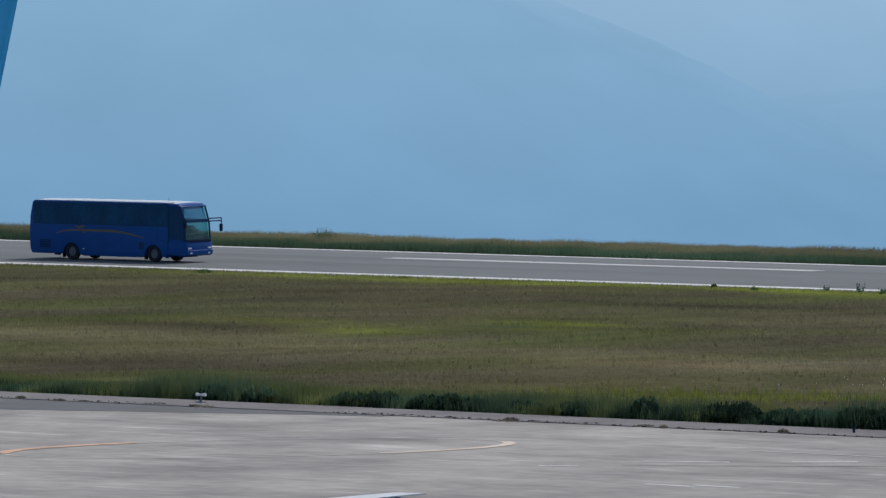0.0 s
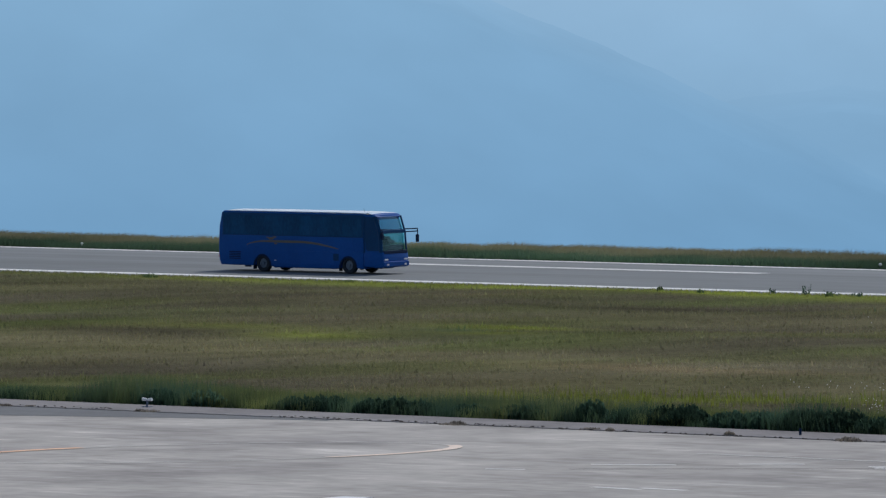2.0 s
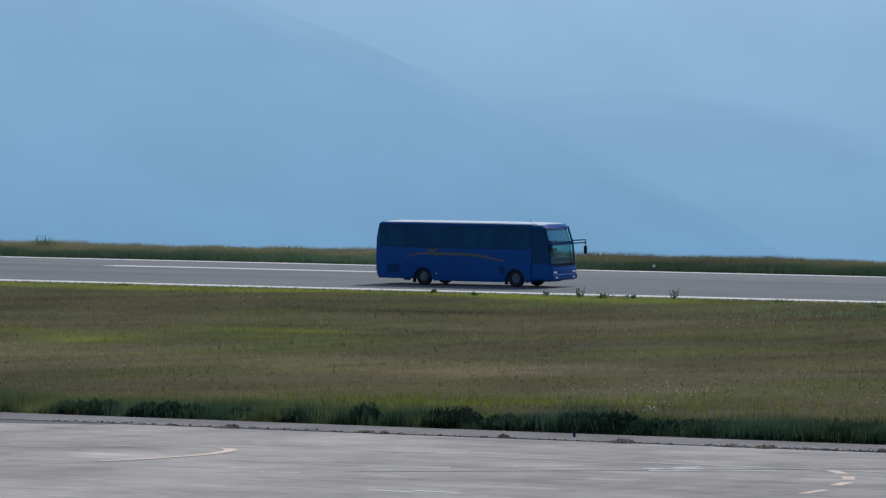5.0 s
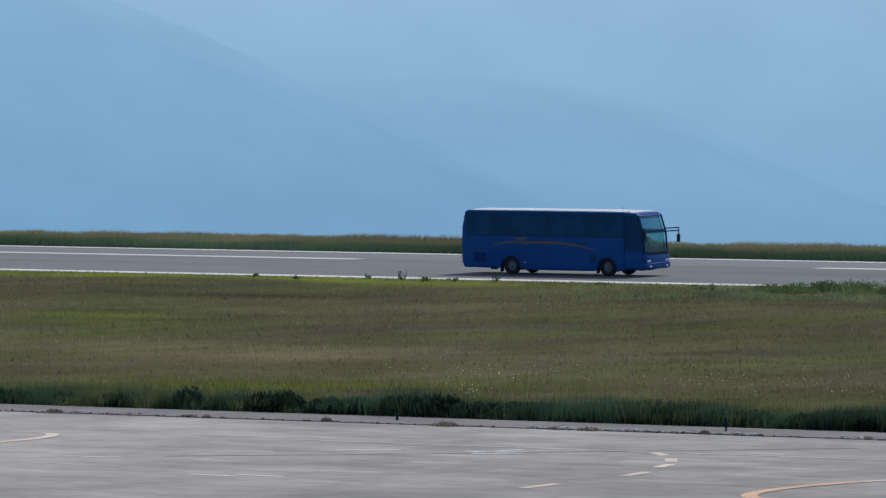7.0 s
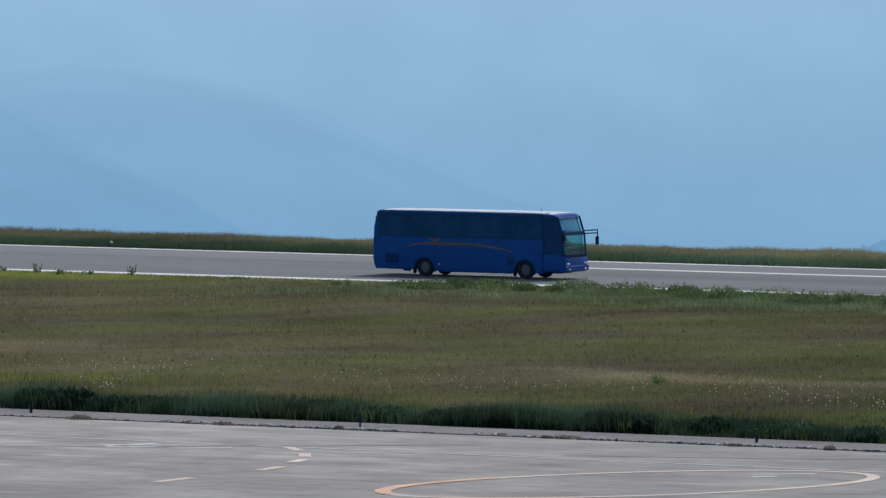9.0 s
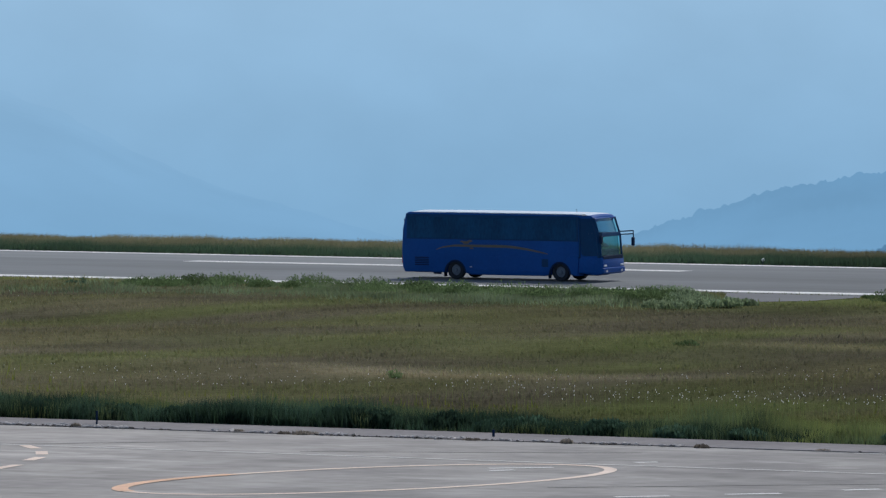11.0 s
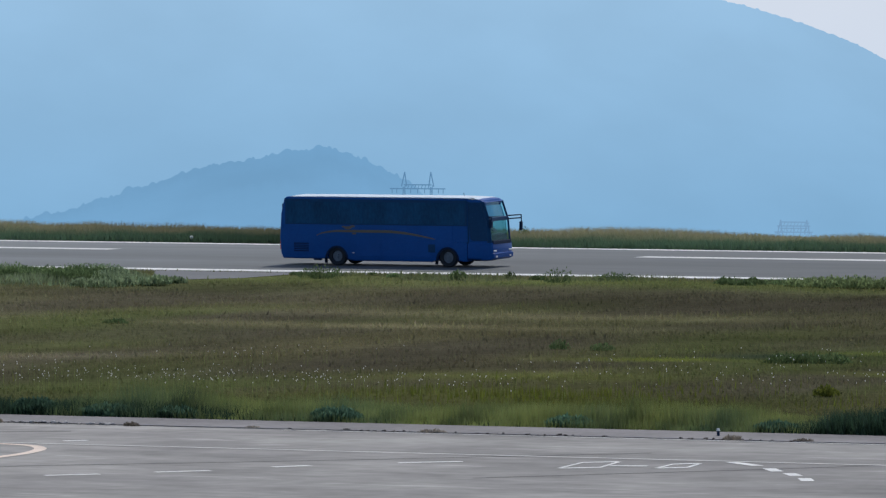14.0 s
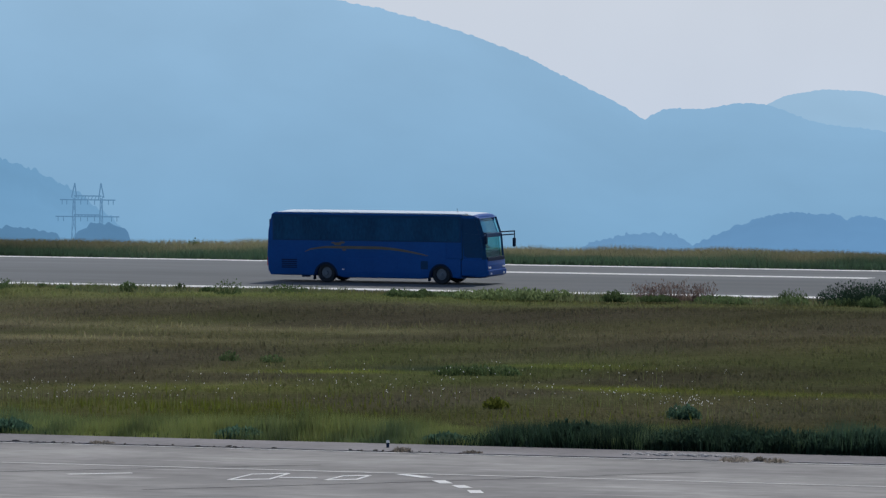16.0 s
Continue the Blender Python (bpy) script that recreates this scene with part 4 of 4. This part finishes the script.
for a, b in (((-112, 213), (-96, 227.5)), ((-96, 214), (-84, 229)), ((-150, 214), (-133, 230)), ((-128, 226), (-118, 231))):
    ribbon("sealed_crack", [a, ((a[0] + b[0]) / 2 + 0.5, (a[1] + b[1]) / 2), b], 0.16, CRACK, "dark sealed joint across the apron", lift=0.006)
notch = bmesh.new()
notch.faces.new([notch.verts.new((x, y, float(land(y)) + 0.02)) for x, y in NOTCH])
tagged(part("asphalt_patch", notch, DARK_ASPHALT), "bare grey asphalt notch beside the runway", kind="structure")
ribbon("asphalt_patch", [(-215, 226.0), (-200, 229.5), (-190, 231.2), (-180.0, 233.4), (-175, 234.3)], [16, 11, 7, 2.6, 0.4], DARK_ASPHALT, "dark asphalt wedge beside the grass", lift=0.008)


# ---- rubble along the joint of the shoulder ----
def rubble(name, spans, label, seed, lo, hi, colour):
    """Crumbled concrete: many small flat lumps."""
    r = np.random.default_rng(seed)
    bm = bmesh.new()
    for x0, x1, y0, y1, count in spans:
        for _ in range(count):
            px, py, size = r.uniform(x0, x1), r.uniform(y0, y1), r.uniform(lo, hi)
            m = Matrix.LocRotScale((px, py, float(land(py)) + 0.03 + size * 0.25), Euler((r.uniform(-0.3, 0.3), r.uniform(-0.3, 0.3), r.uniform(0, 3))), (size * r.uniform(0.8, 3.6), size, size * r.uniform(0.5, 0.9)))
            bmesh.ops.create_icosphere(bm, subdivisions=1, radius=1.0, matrix=m)
    tagged(part(name, bm, colour), label, kind="stuff")


rubble("kerb_rubble", [(-129.4, -126.4, 234.6, 235.3, 60), (-149.5, -147.0, 234.6, 235.4, 40), (-145.8, -139.8, 234.7, 235.5, 90), (-89.2, -85.4, 236.0, 237.0, 80), (-137, -131, 234.7, 235.2, 36), (-125.5, -118, 234.6, 235.2, 40)], "crumbled pale concrete along the shoulder joint", 71, 0.03, 0.075,
       paint("crumbled concrete", (0.42, 0.40, 0.39), 0.9, vary=0.25, size=0.4))
rubble("kerb_debris", [(-178, -166, 234.6, 235.4, 90), (-146, -138, 234.5, 235.0, 70), (-112, -94, 234.6, 235.0, 60), (-196, -186, 234.6, 235.6, 60), (-165, -150, 234.5, 234.9, 60), (-134, -120, 234.5, 234.9, 70)], "dark soil and rubble in the shoulder joint", 72, 0.015, 0.045,
       paint("dark rubble", (0.085, 0.075, 0.065), 0.95, vary=0.3, size=0.4))


# ---- small fixtures ----
def edge_light(x, y, kind):
    base = Matrix.Translation((x, y, float(land(y)) + (0.03 if y < KERB else 0.0)))
    if kind == "board":
        thing = empty("apron_light", base, "white twin-headed apron light on a short post", "light")
        part("post", rod(bmesh.new(), (0, 0, 0), (0, 0, 0.27), 0.04), STEEL, thing)
        part("base_plate", box(-0.15, 0.15, -0.15, 0.15, 0, 0.03, 0.008), STEEL, thing)
        for s in (-1, 1):
            bm = rod(bmesh.new(), (s * 0.03, 0, 0.28), (s * 0.22, 0, 0.30), 0.05, 0.065, 12)
            smooth(part("lamp_head", bm, LIGHT_WHITE, thing))
    elif kind == "stub":
        thing = empty("edge_marker", base, "small dark edge marker on the shoulder", "marker", "edge markers")
        part("post", rod(bmesh.new(), (0, 0, 0), (0, 0, 0.16), 0.05), BUS_DARK, thing)
        part("cap", rod(bmesh.new(), (0, 0, 0.16), (0, 0, 0.24), 0.065, 0.04, 10), LIGHT_WHITE if x > -110 else BUS_DARK, thing)
    else:
        thing = empty("runway_light", base, "small white runway edge light", "light", "runway edge lights")
        part("stem", rod(bmesh.new(), (0, 0, 0), (0, 0, 0.22), 0.035), STEEL, thing)
        bm = bmesh.new()
        bmesh.ops.create_uvsphere(bm, u_segments=10, v_segments=6, radius=0.1, matrix=Matrix.Translation((0, 0, 0.28)))
        smooth(part("lens", bm, LIGHT_WHITE, thing), 80)
    return thing


edge_light(-185.9, 237.3, "board")
marker = empty("marker_post", Matrix.Translation((-142.0, 236.4, float(land(236.4)) + 0.03)), "thin dark marker post beside the grass", "post")
part("post", rod(bmesh.new(), (0, 0, 0), (0, 0, 0.42), 0.035), BUS_DARK, marker)
part("cap", rod(bmesh.new(), (0, 0, 0.42), (0, 0, 0.46), 0.05, 0.03), BUS_DARK, marker)
for x in (-155.8, -126.5, -97.5):
    edge_light(x, 236.6, "stub")
for k in range(-4, 3):
    edge_light(-196.8 + 61.0 * k, FAR + 1.3, "runway")


# ---- the coach ----
def arch(cx, r, z0, n=10):
    return [(cx + r * math.cos(math.pi * (1 - i / n)), z0 + r * math.sin(math.pi * (1 - i / n))) for i in range(n + 1)]


WHEELS_X = (-2.735, 3.482)
HALF = 1.24


def coach():
    thing = empty("coach", Matrix.Identity(4), "dark blue touring coach with a gold swoosh, driving on the runway", "bus")
    # body behind the cab, with round wheel openings
    low = 0.36
    pts = [(-6.06, 0.62), (-5.92, low)] + arch(-2.85, 0.57, low) + [(-1.9, low - 0.09)] + [(2.5, low - 0.09)] + arch(3.45, 0.57, low) + [(4.3, low - 0.05), (4.55, low - 0.05), (4.55, 1.28), (3.75, 1.28), (3.75, 3.34)] + [(-5.7, 3.36), (-5.86, 3.26), (-6.05, 2.5), (-6.11, 1.4)]
    smooth(part("body", outline(pts, -HALF, HALF, 0.07), BUS_BLUE, thing), 40)
    rings = []
    for x, drop, w in ((-5.86, 0.22, 1.12), (-5.74, 0.08, 1.19), (-5.4, 0.015, 1.225), (-3, 0.0, 1.23), (3.6, 0.0, 1.23), (4.4, 0.012, 1.23), (4.9, 0.03, 1.22), (5.2, 0.075, 1.19), (5.38, 0.13, 1.15), (5.46, 0.20, 1.10)):
        ring = [(x, w * u, 3.39 - drop + 0.045 * (1 - abs(u) ** 2.6)) for u in np.linspace(-1, 1, 17)]
        rings.append(ring + [(x, w * 0.9, 3.2 - drop), (x, -w * 0.9, 3.2 - drop)])
    smooth(part("roof", loft(rings[:8]), BUS_ROOF, thing, "white sunlit roof panel"), 50)
    smooth(part("brow", loft(rings[7:]), BUS_BLUE, thing, "blue brow over the windscreen"), 50)
    # window band: panes with thin pillars
    for s in (-1, 1):
        y = s * (HALF + 0.006)
        end = 4.56 if s < 0 else 3.72
        part("window_band", box(-5.8, end, min(y, y - s * 0.03), max(y, y - s * 0.03), 2.02, 3.26, 0.006), BAND, thing)
        for i in range(7):
            x0 = -5.7 + i * 1.45
            if x0 > end - 0.3:
                continue
            yy = s * (HALF + 0.012)
            part("window_pane", box(x0, min(x0 + 1.442, end - 0.02), min(yy, yy - s * 0.02), max(yy, yy - s * 0.02), 2.08, 3.12, 0.008), TINTED, thing)
        # luggage doors below, hairline proud
        for x0, x1 in ((-1.7, -0.35), (-0.3, 1.05), (1.1, 2.45)):
            yy = s * (HALF + 0.008)
            part("luggage_door", box(x0, x1, min(yy, yy - s * 0.03), max(yy, yy - s * 0.03), 0.5, 1.22, 0.01), BUS_BLUE, thing)
        for x0, x1 in ((-5.3, -4.45),):
            for j in range(5):
                yy = s * (HALF + 0.01)
                part("grille_slat", box(x0, x1, min(yy, yy - s * 0.03), max(yy, yy - s * 0.03), 0.72 + 0.09 * j, 0.77 + 0.09 * j, 0.006), BUS_DARK, thing)
        yy = s * (HALF + 0.009)
        part("vent", box(2.34, 2.76, min(yy, yy - s * 0.03), max(yy, yy - s * 0.03), 0.74, 1.14, 0.02), BAND, thing, "dark side vent")
        for cx in (-2.85, 3.45):
            ring = arch(cx, 0.66, 0.36, 14) + arch(cx, 0.56, 0.36, 14)[::-1]
            part("wheel_arch", outline(ring, min(yy, yy - s * 0.05), max(yy, yy - s * 0.05)), BUS_DARK, thing, "dark wheel arch lip")
            part("mud_flap", box(cx - 0.72, cx - 0.69, s * 1.02 - 0.16, s * 1.02 + 0.16, 0.14, 0.5, 0.008), BUS_DARK, thing, "black rubber mud flap")
        part("rear_skirt", box(-4.2, -3.75, min(s * 1.1, s * 1.2), max(s * 1.1, s * 1.2), 0.27, 0.4, 0.02), BUS_DARK, thing)
        # swoosh of the side
        pts = []
        n = 24
        for i in range(n + 1):
            u = i / n
            w = 0.015 + 0.05 * math.sin(math.pi * u) ** 0.6
            pts.append((-4.0 + 6.75 * u, 1.50 + 0.22 * min(1, u * 6) ** 0.5 - 0.34 * max(0, (u - 0.6) / 0.4) ** 1.6, w))
        ring = [(x, z + w) for x, z, w in pts] + [(x, z - w) for x, z, w in reversed(pts)]
        y0 = s * (HALF + 0.004)
        part("swoosh", outline(ring, min(y0, y0 + s * 0.012), max(y0, y0 + s * 0.012)), GOLD, thing, "gold swoosh stripe")
        for (ex, ez, er) in ((-2.2, 1.88, 0.16), (-1.95, 1.95, 0.11), (-1.85, 1.6, 0.09), (-2.45, 1.93, 0.08)):
            ring = [(ex + er * 1.35 * math.cos(w), ez + er * 0.45 * math.sin(w)) for w in np.linspace(0, math.tau, 18, endpoint=False)]
            part("emblem", outline(ring, min(y0, y0 + s * 0.009), max(y0, y0 + s * 0.009)), GOLD, thing, "gold emblem shape")
        part("marker_lamp", box(-1.95, -1.83, min(y0, y0 + s * 0.02), max(y0, y0 + s * 0.02), 0.66, 0.71, 0.008), LAMP_GLASS, thing)
    part("cab_side_wall", box(3.74, 4.6, -HALF, -HALF + 0.05, 1.26, 3.34, 0.01), BUS_BLUE, thing)
    # open cab: floor pan, nose, pillars, glass
    nose = [(4.55, 0.44), (5.2, 0.40), (5.75, 0.46), (5.98, 0.6), (6.0, 0.95), (5.97, 1.22), (5.9, 1.28), (4.55, 1.28)]
    smooth(part("nose", outline(nose, -HALF, HALF, 0.10), BUS_BLUE, thing), 45)
    part("bumper", outline([(5.3, 0.38), (5.85, 0.40), (6.05, 0.5), (6.06, 0.72), (5.98, 0.76), (5.3, 0.72)], -1.23, 1.23, 0.06), BUS_BLUE, thing)
    ceiling = [(3.73, 3.1), (5.4, 3.1), (5.52, 3.16), (5.3, 3.3), (3.73, 3.36)]
    smooth(part("cab_roof", outline(ceiling, -1.22, 1.22, 0.06), BUS_BLUE, thing), 40)
    for s in (-1, 1):
        bm = bmesh.new()
        y = s * (HALF - 0.07)
        rod(bm, (5.88, y, 1.25), (5.78, y, 2.3), 0.055)
        rod(bm, (5.78, y, 2.3), (5.46, y, 3.18), 0.055)
        if s < 0:
            rod(bm, (5.76, y - 0.01, 1.25), (5.66, y - 0.01, 2.3), 0.09)
            rod(bm, (5.66, y - 0.01, 2.3), (5.34, y - 0.01, 3.18), 0.09)
        part("corner_pillar", bm, BAND, thing)
        back = 4.53 if s < 0 else 3.74
        part("side_pillar", box(back, back + 0.13, min(y, y + s * 0.07), max(y, y + s * 0.07), 1.2, 3.2, 0.01), BUS_DARK if s > 0 else BAND, thing)
        back += 0.12
        band = [(back, 2.28), (5.8, 2.28), (5.74, 2.42), (back, 2.42)]
        part("side_rail", outline(band, min(y, y + s * 0.07), max(y, y + s * 0.07)), BUS_DARK if s > 0 else BAND, thing)
        lower = [(back, 1.26), (5.88, 1.26), (5.78, 2.28), (back, 2.28)]
        upper = [(back, 2.42), (5.74, 2.42), (5.48, 3.16), (back, 3.16)]
        yy = s * (HALF - 0.02)
        if s < 0:
            lower = [(4.72, 1.42), (4.86, 1.33), (5.72, 1.33), (5.7, 2.28), (4.66, 2.28)]
            wall = [(4.58, 1.24), (5.88, 1.24), (5.79, 2.28), (5.46, 3.2), (4.58, 3.2)]
            part("cab_side_panel", outline(wall, yy + 0.016, yy + 0.05, 0.01), BUS_BLUE, thing)
        for ring in (lower, upper):
            g = part("cab_window", outline(ring, min(yy, yy - s * 0.012), max(yy, yy - s * 0.012)), SIDE_CLEAR if s > 0 else BAND, thing)
            g.visible_shadow = False
    for (x0, z0), (x1, z1) in (((5.92, 1.28), (5.83, 2.27)), ((5.78, 2.42), (5.5, 3.14))):
        bm = bmesh.new()
        rows = []
        for x, z in ((x0, z0), (x1, z1)):
            rows.append([[bm.verts.new((x - 0.16 * (k / 6) ** 2 * abs(k / 6) + d, 1.16 * k / 6, z)) for k in range(-6, 7)] for d in (0, -0.012)])
        for a, b in ((rows[0][0], rows[1][0]), (rows[1][1], rows[0][1])):
            for i in range(12):
                bm.faces.new((a[i], a[i + 1], b[i + 1], b[i]))
        bmesh.ops.recalc_face_normals(bm, faces=bm.faces)
        g = smooth(part("windscreen", bm, CLEAR if z1 < 2.5 else SMOKED, thing, "clear tinted windscreen pane" if z1 < 2.5 else "smoked upper windscreen pane"), 60)
        g.visible_shadow = False
    part("windscreen_bar", box(5.68, 5.8, -1.2, 1.2, 2.25, 2.44, 0.02), BAND, thing)
    part("dashboard", box(5.2, 5.75, -1.1, 1.1, 1.28, 1.62, 0.05), BUS_DARK, thing)
    part("front_panel", box(5.86, 5.99, -1.12, 1.12, 1.16, 1.34, 0.03), BUS_DARK, thing, "dark panel under the windscreen")
    for s in (-1, 1):
        part("driver_seat" if s > 0 else "guide_seat", box(4.5, 4.95, s * 0.65 - 0.25, s * 0.65 + 0.25, 1.3, 2.05, 0.08), BUS_DARK, thing, "dark high-backed seat")
    part("steering_wheel", rod(bmesh.new(), (5.12, 0.65, 1.78), (5.15, 0.65, 1.84), 0.24, seg=18), BUS_DARK, thing)
    part("bulkhead", box(3.68, 3.78, -1.2, 1.2, 1.25, 3.2, 0.01), BUS_DARK, thing)
    for s in (-1, 1):
        lamp = part("headlight", box(5.9, 6.035, s * 0.94 - 0.16, s * 0.94 + 0.16, 0.80, 0.90, 0.03), LAMP_GLASS, thing, "clear headlamp")
        part("fog_lamp", box(5.98, 6.07, s * 0.85 - 0.1, s * 0.85 + 0.1, 0.52, 0.62, 0.02), LAMP_GLASS, thing)
    part("wiper", rod(bmesh.new(), (5.99, -0.8, 1.3), (5.95, -0.1, 1.62), 0.012), BUS_DARK, thing)
    part("wiper", rod(bmesh.new(), (5.99, 0.3, 1.3), (5.95, 0.9, 1.62), 0.012), BUS_DARK, thing)
    # mirrors: a long arm on the far corner and a short one by the driver
    for s, out, fwd in ((1, 0.56, 0.50), (-1, 0.10, 0.16)):
        bm = bmesh.new()
        y0, y1 = s * 1.16, s * (1.16 + out)
        for dz in (0.0, 0.15):
            rod(bm, (5.72, y0, 2.30 + dz), (5.78 + fwd, y1, 2.33 + dz), 0.03)
        rod(bm, (5.78 + fwd, y1, 2.50), (5.80 + fwd, y1, 2.05 if s > 0 else 2.2), 0.03)
        arm = part("mirror_arm", bm, BUS_DARK, thing)
        part("mirror_head", box(5.70 + fwd, 5.84 + fwd, y1 - 0.11, y1 + 0.11, 1.74 if s > 0 else 1.95, 2.16 if s > 0 else 2.3, 0.05), BUS_DARK, arm)
    # rear
    part("rear_window", box(-6.09, -5.98, -1.0, 1.0, 2.2, 3.0, 0.02), TINTED, thing)
    for s in (-1, 1):
        part("tail_lamp", box(-6.14, -6.06, s * 1.05 - 0.1, s * 1.05 + 0.1, 0.8, 1.2, 0.015), paint("red lamp", (0.4, 0.02, 0.02), 0.2), thing)
    part("underframe", box(-5.6, 5.4, -0.6, 0.6, 0.32, 0.6, 0.03), BUS_DARK, thing)
    # white block added as the bright glint on the near roof corner
    part("roof_glint", box(4.78, 4.96, -1.26, -1.12, 3.30, 3.41, 0.03), LIGHT_WHITE, thing, "small white block for the glint at the roof corner")
    part("aerial", rod(bmesh.new(), (4.1, -0.5, 3.44), (4.05, -0.5, 3.62), 0.012), BUS_DARK, thing)
    # stand the upper body to its full height
    for ob in thing.children_recursive:
        for v in ob.data.vertices:
            v.co.x = 6.0 + (v.co.x - 6.0) * 0.987
            v.co.z += 0.16 * min(1.0, max(0.0, (v.co.z - 0.7) / 2.4))
    # wheels
    wheels = []
    for x in WHEELS_X:
        for s in (-1, 1):
            wheel = new("wheel")
            wheel.parent = thing
            wheel.location = (x, s * 1.03, 0.5)
            bm = bmesh.new()
            prof = [(0.29, -0.15), (0.44, -0.16), (0.49, -0.12), (0.5, 0), (0.49, 0.12), (0.44, 0.16), (0.29, 0.15)]
            rows = [[bm.verts.new((r * math.cos(a), w, r * math.sin(a))) for r, w in prof] for a in np.linspace(0, math.tau, 28, endpoint=False)]
            for i in range(28):
                a, b = rows[i], rows[(i + 1) % 28]
                for j in range(len(prof)):
                    k = (j + 1) % len(prof)
                    bm.faces.new((a[j], a[k], b[k], b[j]))
            bmesh.ops.recalc_face_normals(bm, faces=bm.faces)
            smooth(part("tyre", bm, RUBBER, wheel))
            bm = bmesh.new()
            rod(bm, (0, s * 0.02, 0), (0, s * 0.09, 0), 0.29, 0.27, 24)
            rod(bm, (0, s * 0.08, 0), (0, s * 0.15, 0), 0.11, 0.08, 12)
            for k in range(8):
                w = math.tau * k / 8
                rod(bm, (0.18 * math.cos(w), s * 0.08, 0.18 * math.sin(w)), (0.18 * math.cos(w), s * 0.12, 0.18 * math.sin(w)), 0.022, seg=6)
            part("rim", bm, STEEL, wheel)
            wheels.append(wheel)
    return thing, wheels


COACH, WHEELS = coach()
COACH_Y = 369.0


def coach_x(t):
    drift = np.interp(t, (0, 2.5, 5, 7.5, 8, 8.5, 11, 11.5, 12.5, 14, 15, 16), (0.56, 0.7, 0.73, 0.36, 0.24, 0.16, 0.44, 0.4, 0.27, 0.16, 0.18, 0.24))
    return -295.93 + 9.14 * t - 0.011 * t * t + float(drift)


def foil(root, tip, thick, blunt=0.03):
    """A wing between two chords, each (lead, trail); rounded nose, thin tail."""
    rings = []
    for (a, b), k in ((root, 1.0), (tip, 0.7)):
        a, b = Vector(a), Vector(b)
        up = Vector((0, 0, 1)) if abs((Vector(tip[0]) - Vector(root[0])).z) < abs((Vector(tip[0]) - Vector(root[0])).y) else Vector((0, 1, 0))
        ring = []
        for u, h in ((0, 0), (0.03, 0.5), (0.12, 0.85), (0.3, 1), (0.6, 0.7), (1, blunt)):
            ring.append(a.lerp(b, u) + up * h * thick * k)
        for u, h in ((1, -blunt), (0.6, -0.7), (0.3, -1), (0.12, -0.85), (0.03, -0.5)):
            ring.append(a.lerp(b, u) + up * h * thick * k)
        rings.append(ring)
    return loft(rings)


# ---- parked airliner, of which tail fin and tailplane come into view ----
def airliner(m):
    thing = empty("airliner", m, "parked airliner with a bright blue tail fin", "aircraft")
    rings = []
    for x, r, z in ((2.5, 0.25, 5.5), (5, 0.9, 5.3), (9, 1.7, 5.1), (15, 2.3, 4.5), (22, 2.5, 4.3), (42, 2.5, 4.3), (46, 2.1, 4.1), (48.5, 1.2, 3.8), (49.6, 0.2, 3.6)):
        rings.append([(x, r * math.cos(a), z + r * math.sin(a)) for a in np.linspace(0, math.tau, 20, endpoint=False)])
    smooth(part("fuselage", loft(rings), PLANE_WHITE, thing), 60)
    fin = part("tail_fin", foil(((9.5, 0, 6.2), (3.4, 0, 6.0)), ((3.6, 0, 16.0), (0.9, 0, 16.0)), 0.22), FIN_BLUE, thing, "bright blue tail fin")
    part("rudder", outline([(3.38, 6.4), (1.95, 6.4), (-0.34, 16.0), (0.88, 16.0)], -0.08, 0.08, 0.02), FIN_BLUE, thing, "bright blue rudder")
    for s in (-1, 1):
        part("tailplane", foil(((3.6, s * 0.5, 5.34), (1.4, s * 0.5, 5.42)), ((-1.9, s * 8.5, 6.20), (-2.8, s * 8.5, 6.235)), 0.035, 0.6), PLANE_WHITE, thing, "grey metal tailplane with a bright leading edge")
        # added dark strip: the shade below the trailing edge, put in as colour
        part("tail_shade_strip", foil(((1.38, s * 0.5, 5.37), (1.1, s * 0.5, 5.33)), ((-2.5, s * 8.0, 6.15), (-2.7, s * 8.0, 6.14)), 0.045, 0.5), BUS_DARK, thing, "dark strip painted as shade under the tailplane")
        part("wing", foil(((33, s * 2.2, 3.4), (25, s * 2.2, 3.3)), ((22, s * 14, 4.4), (19.5, s * 14, 4.4)), 0.35), PLANE_WHITE, thing)
        gear = part("main_gear", rod(bmesh.new(), (25.5, s * 3.2, 0.5), (25.5, s * 3.0, 3.4), 0.2), PLANE_GREY, thing)
        part("gear_wheel", rod(bmesh.new(), (25.5, s * 2.7, 0.55), (25.5, s * 3.7, 0.55), 0.55, seg=20), RUBBER, gear)
    gear = part("nose_gear", rod(bmesh.new(), (45, 0, 0.4), (45, 0, 2.6), 0.15), PLANE_GREY, thing)
    part("gear_wheel", rod(bmesh.new(), (45, -0.3, 0.45), (45, 0.3, 0.45), 0.45, seg=20), RUBBER, gear)
    return thing


FIN = bearing(-39.706, 140.0, 0.0)
airliner(Matrix.Translation((FIN.x + 0.68, FIN.y - 0.02, float(land(FIN.y)))) @ pose(0, 0, 0, 0, 0, 178.4))


# ---- what moves ----
def motions():
    lean = math.degrees(math.atan(TILT + 0.30 / (MID - NEAR)))
    z = float(land(COACH_Y))
    walk(COACH, [(i * 0.5, pose(coach_x(i * 0.5), COACH_Y, z, lean, 0, 0)) for i in range(33)])
    start = coach_x(0)
    for wheel in WHEELS:
        x, y, up = wheel.location
        rows = []
        for i in range(241):
            t = i / 15
            rows.append((t, Matrix.Translation((x, y, up)) @ Matrix.Rotation((coach_x(t) - start) / 0.5, 4, "Y")))
        walk(wheel, rows)


motions()
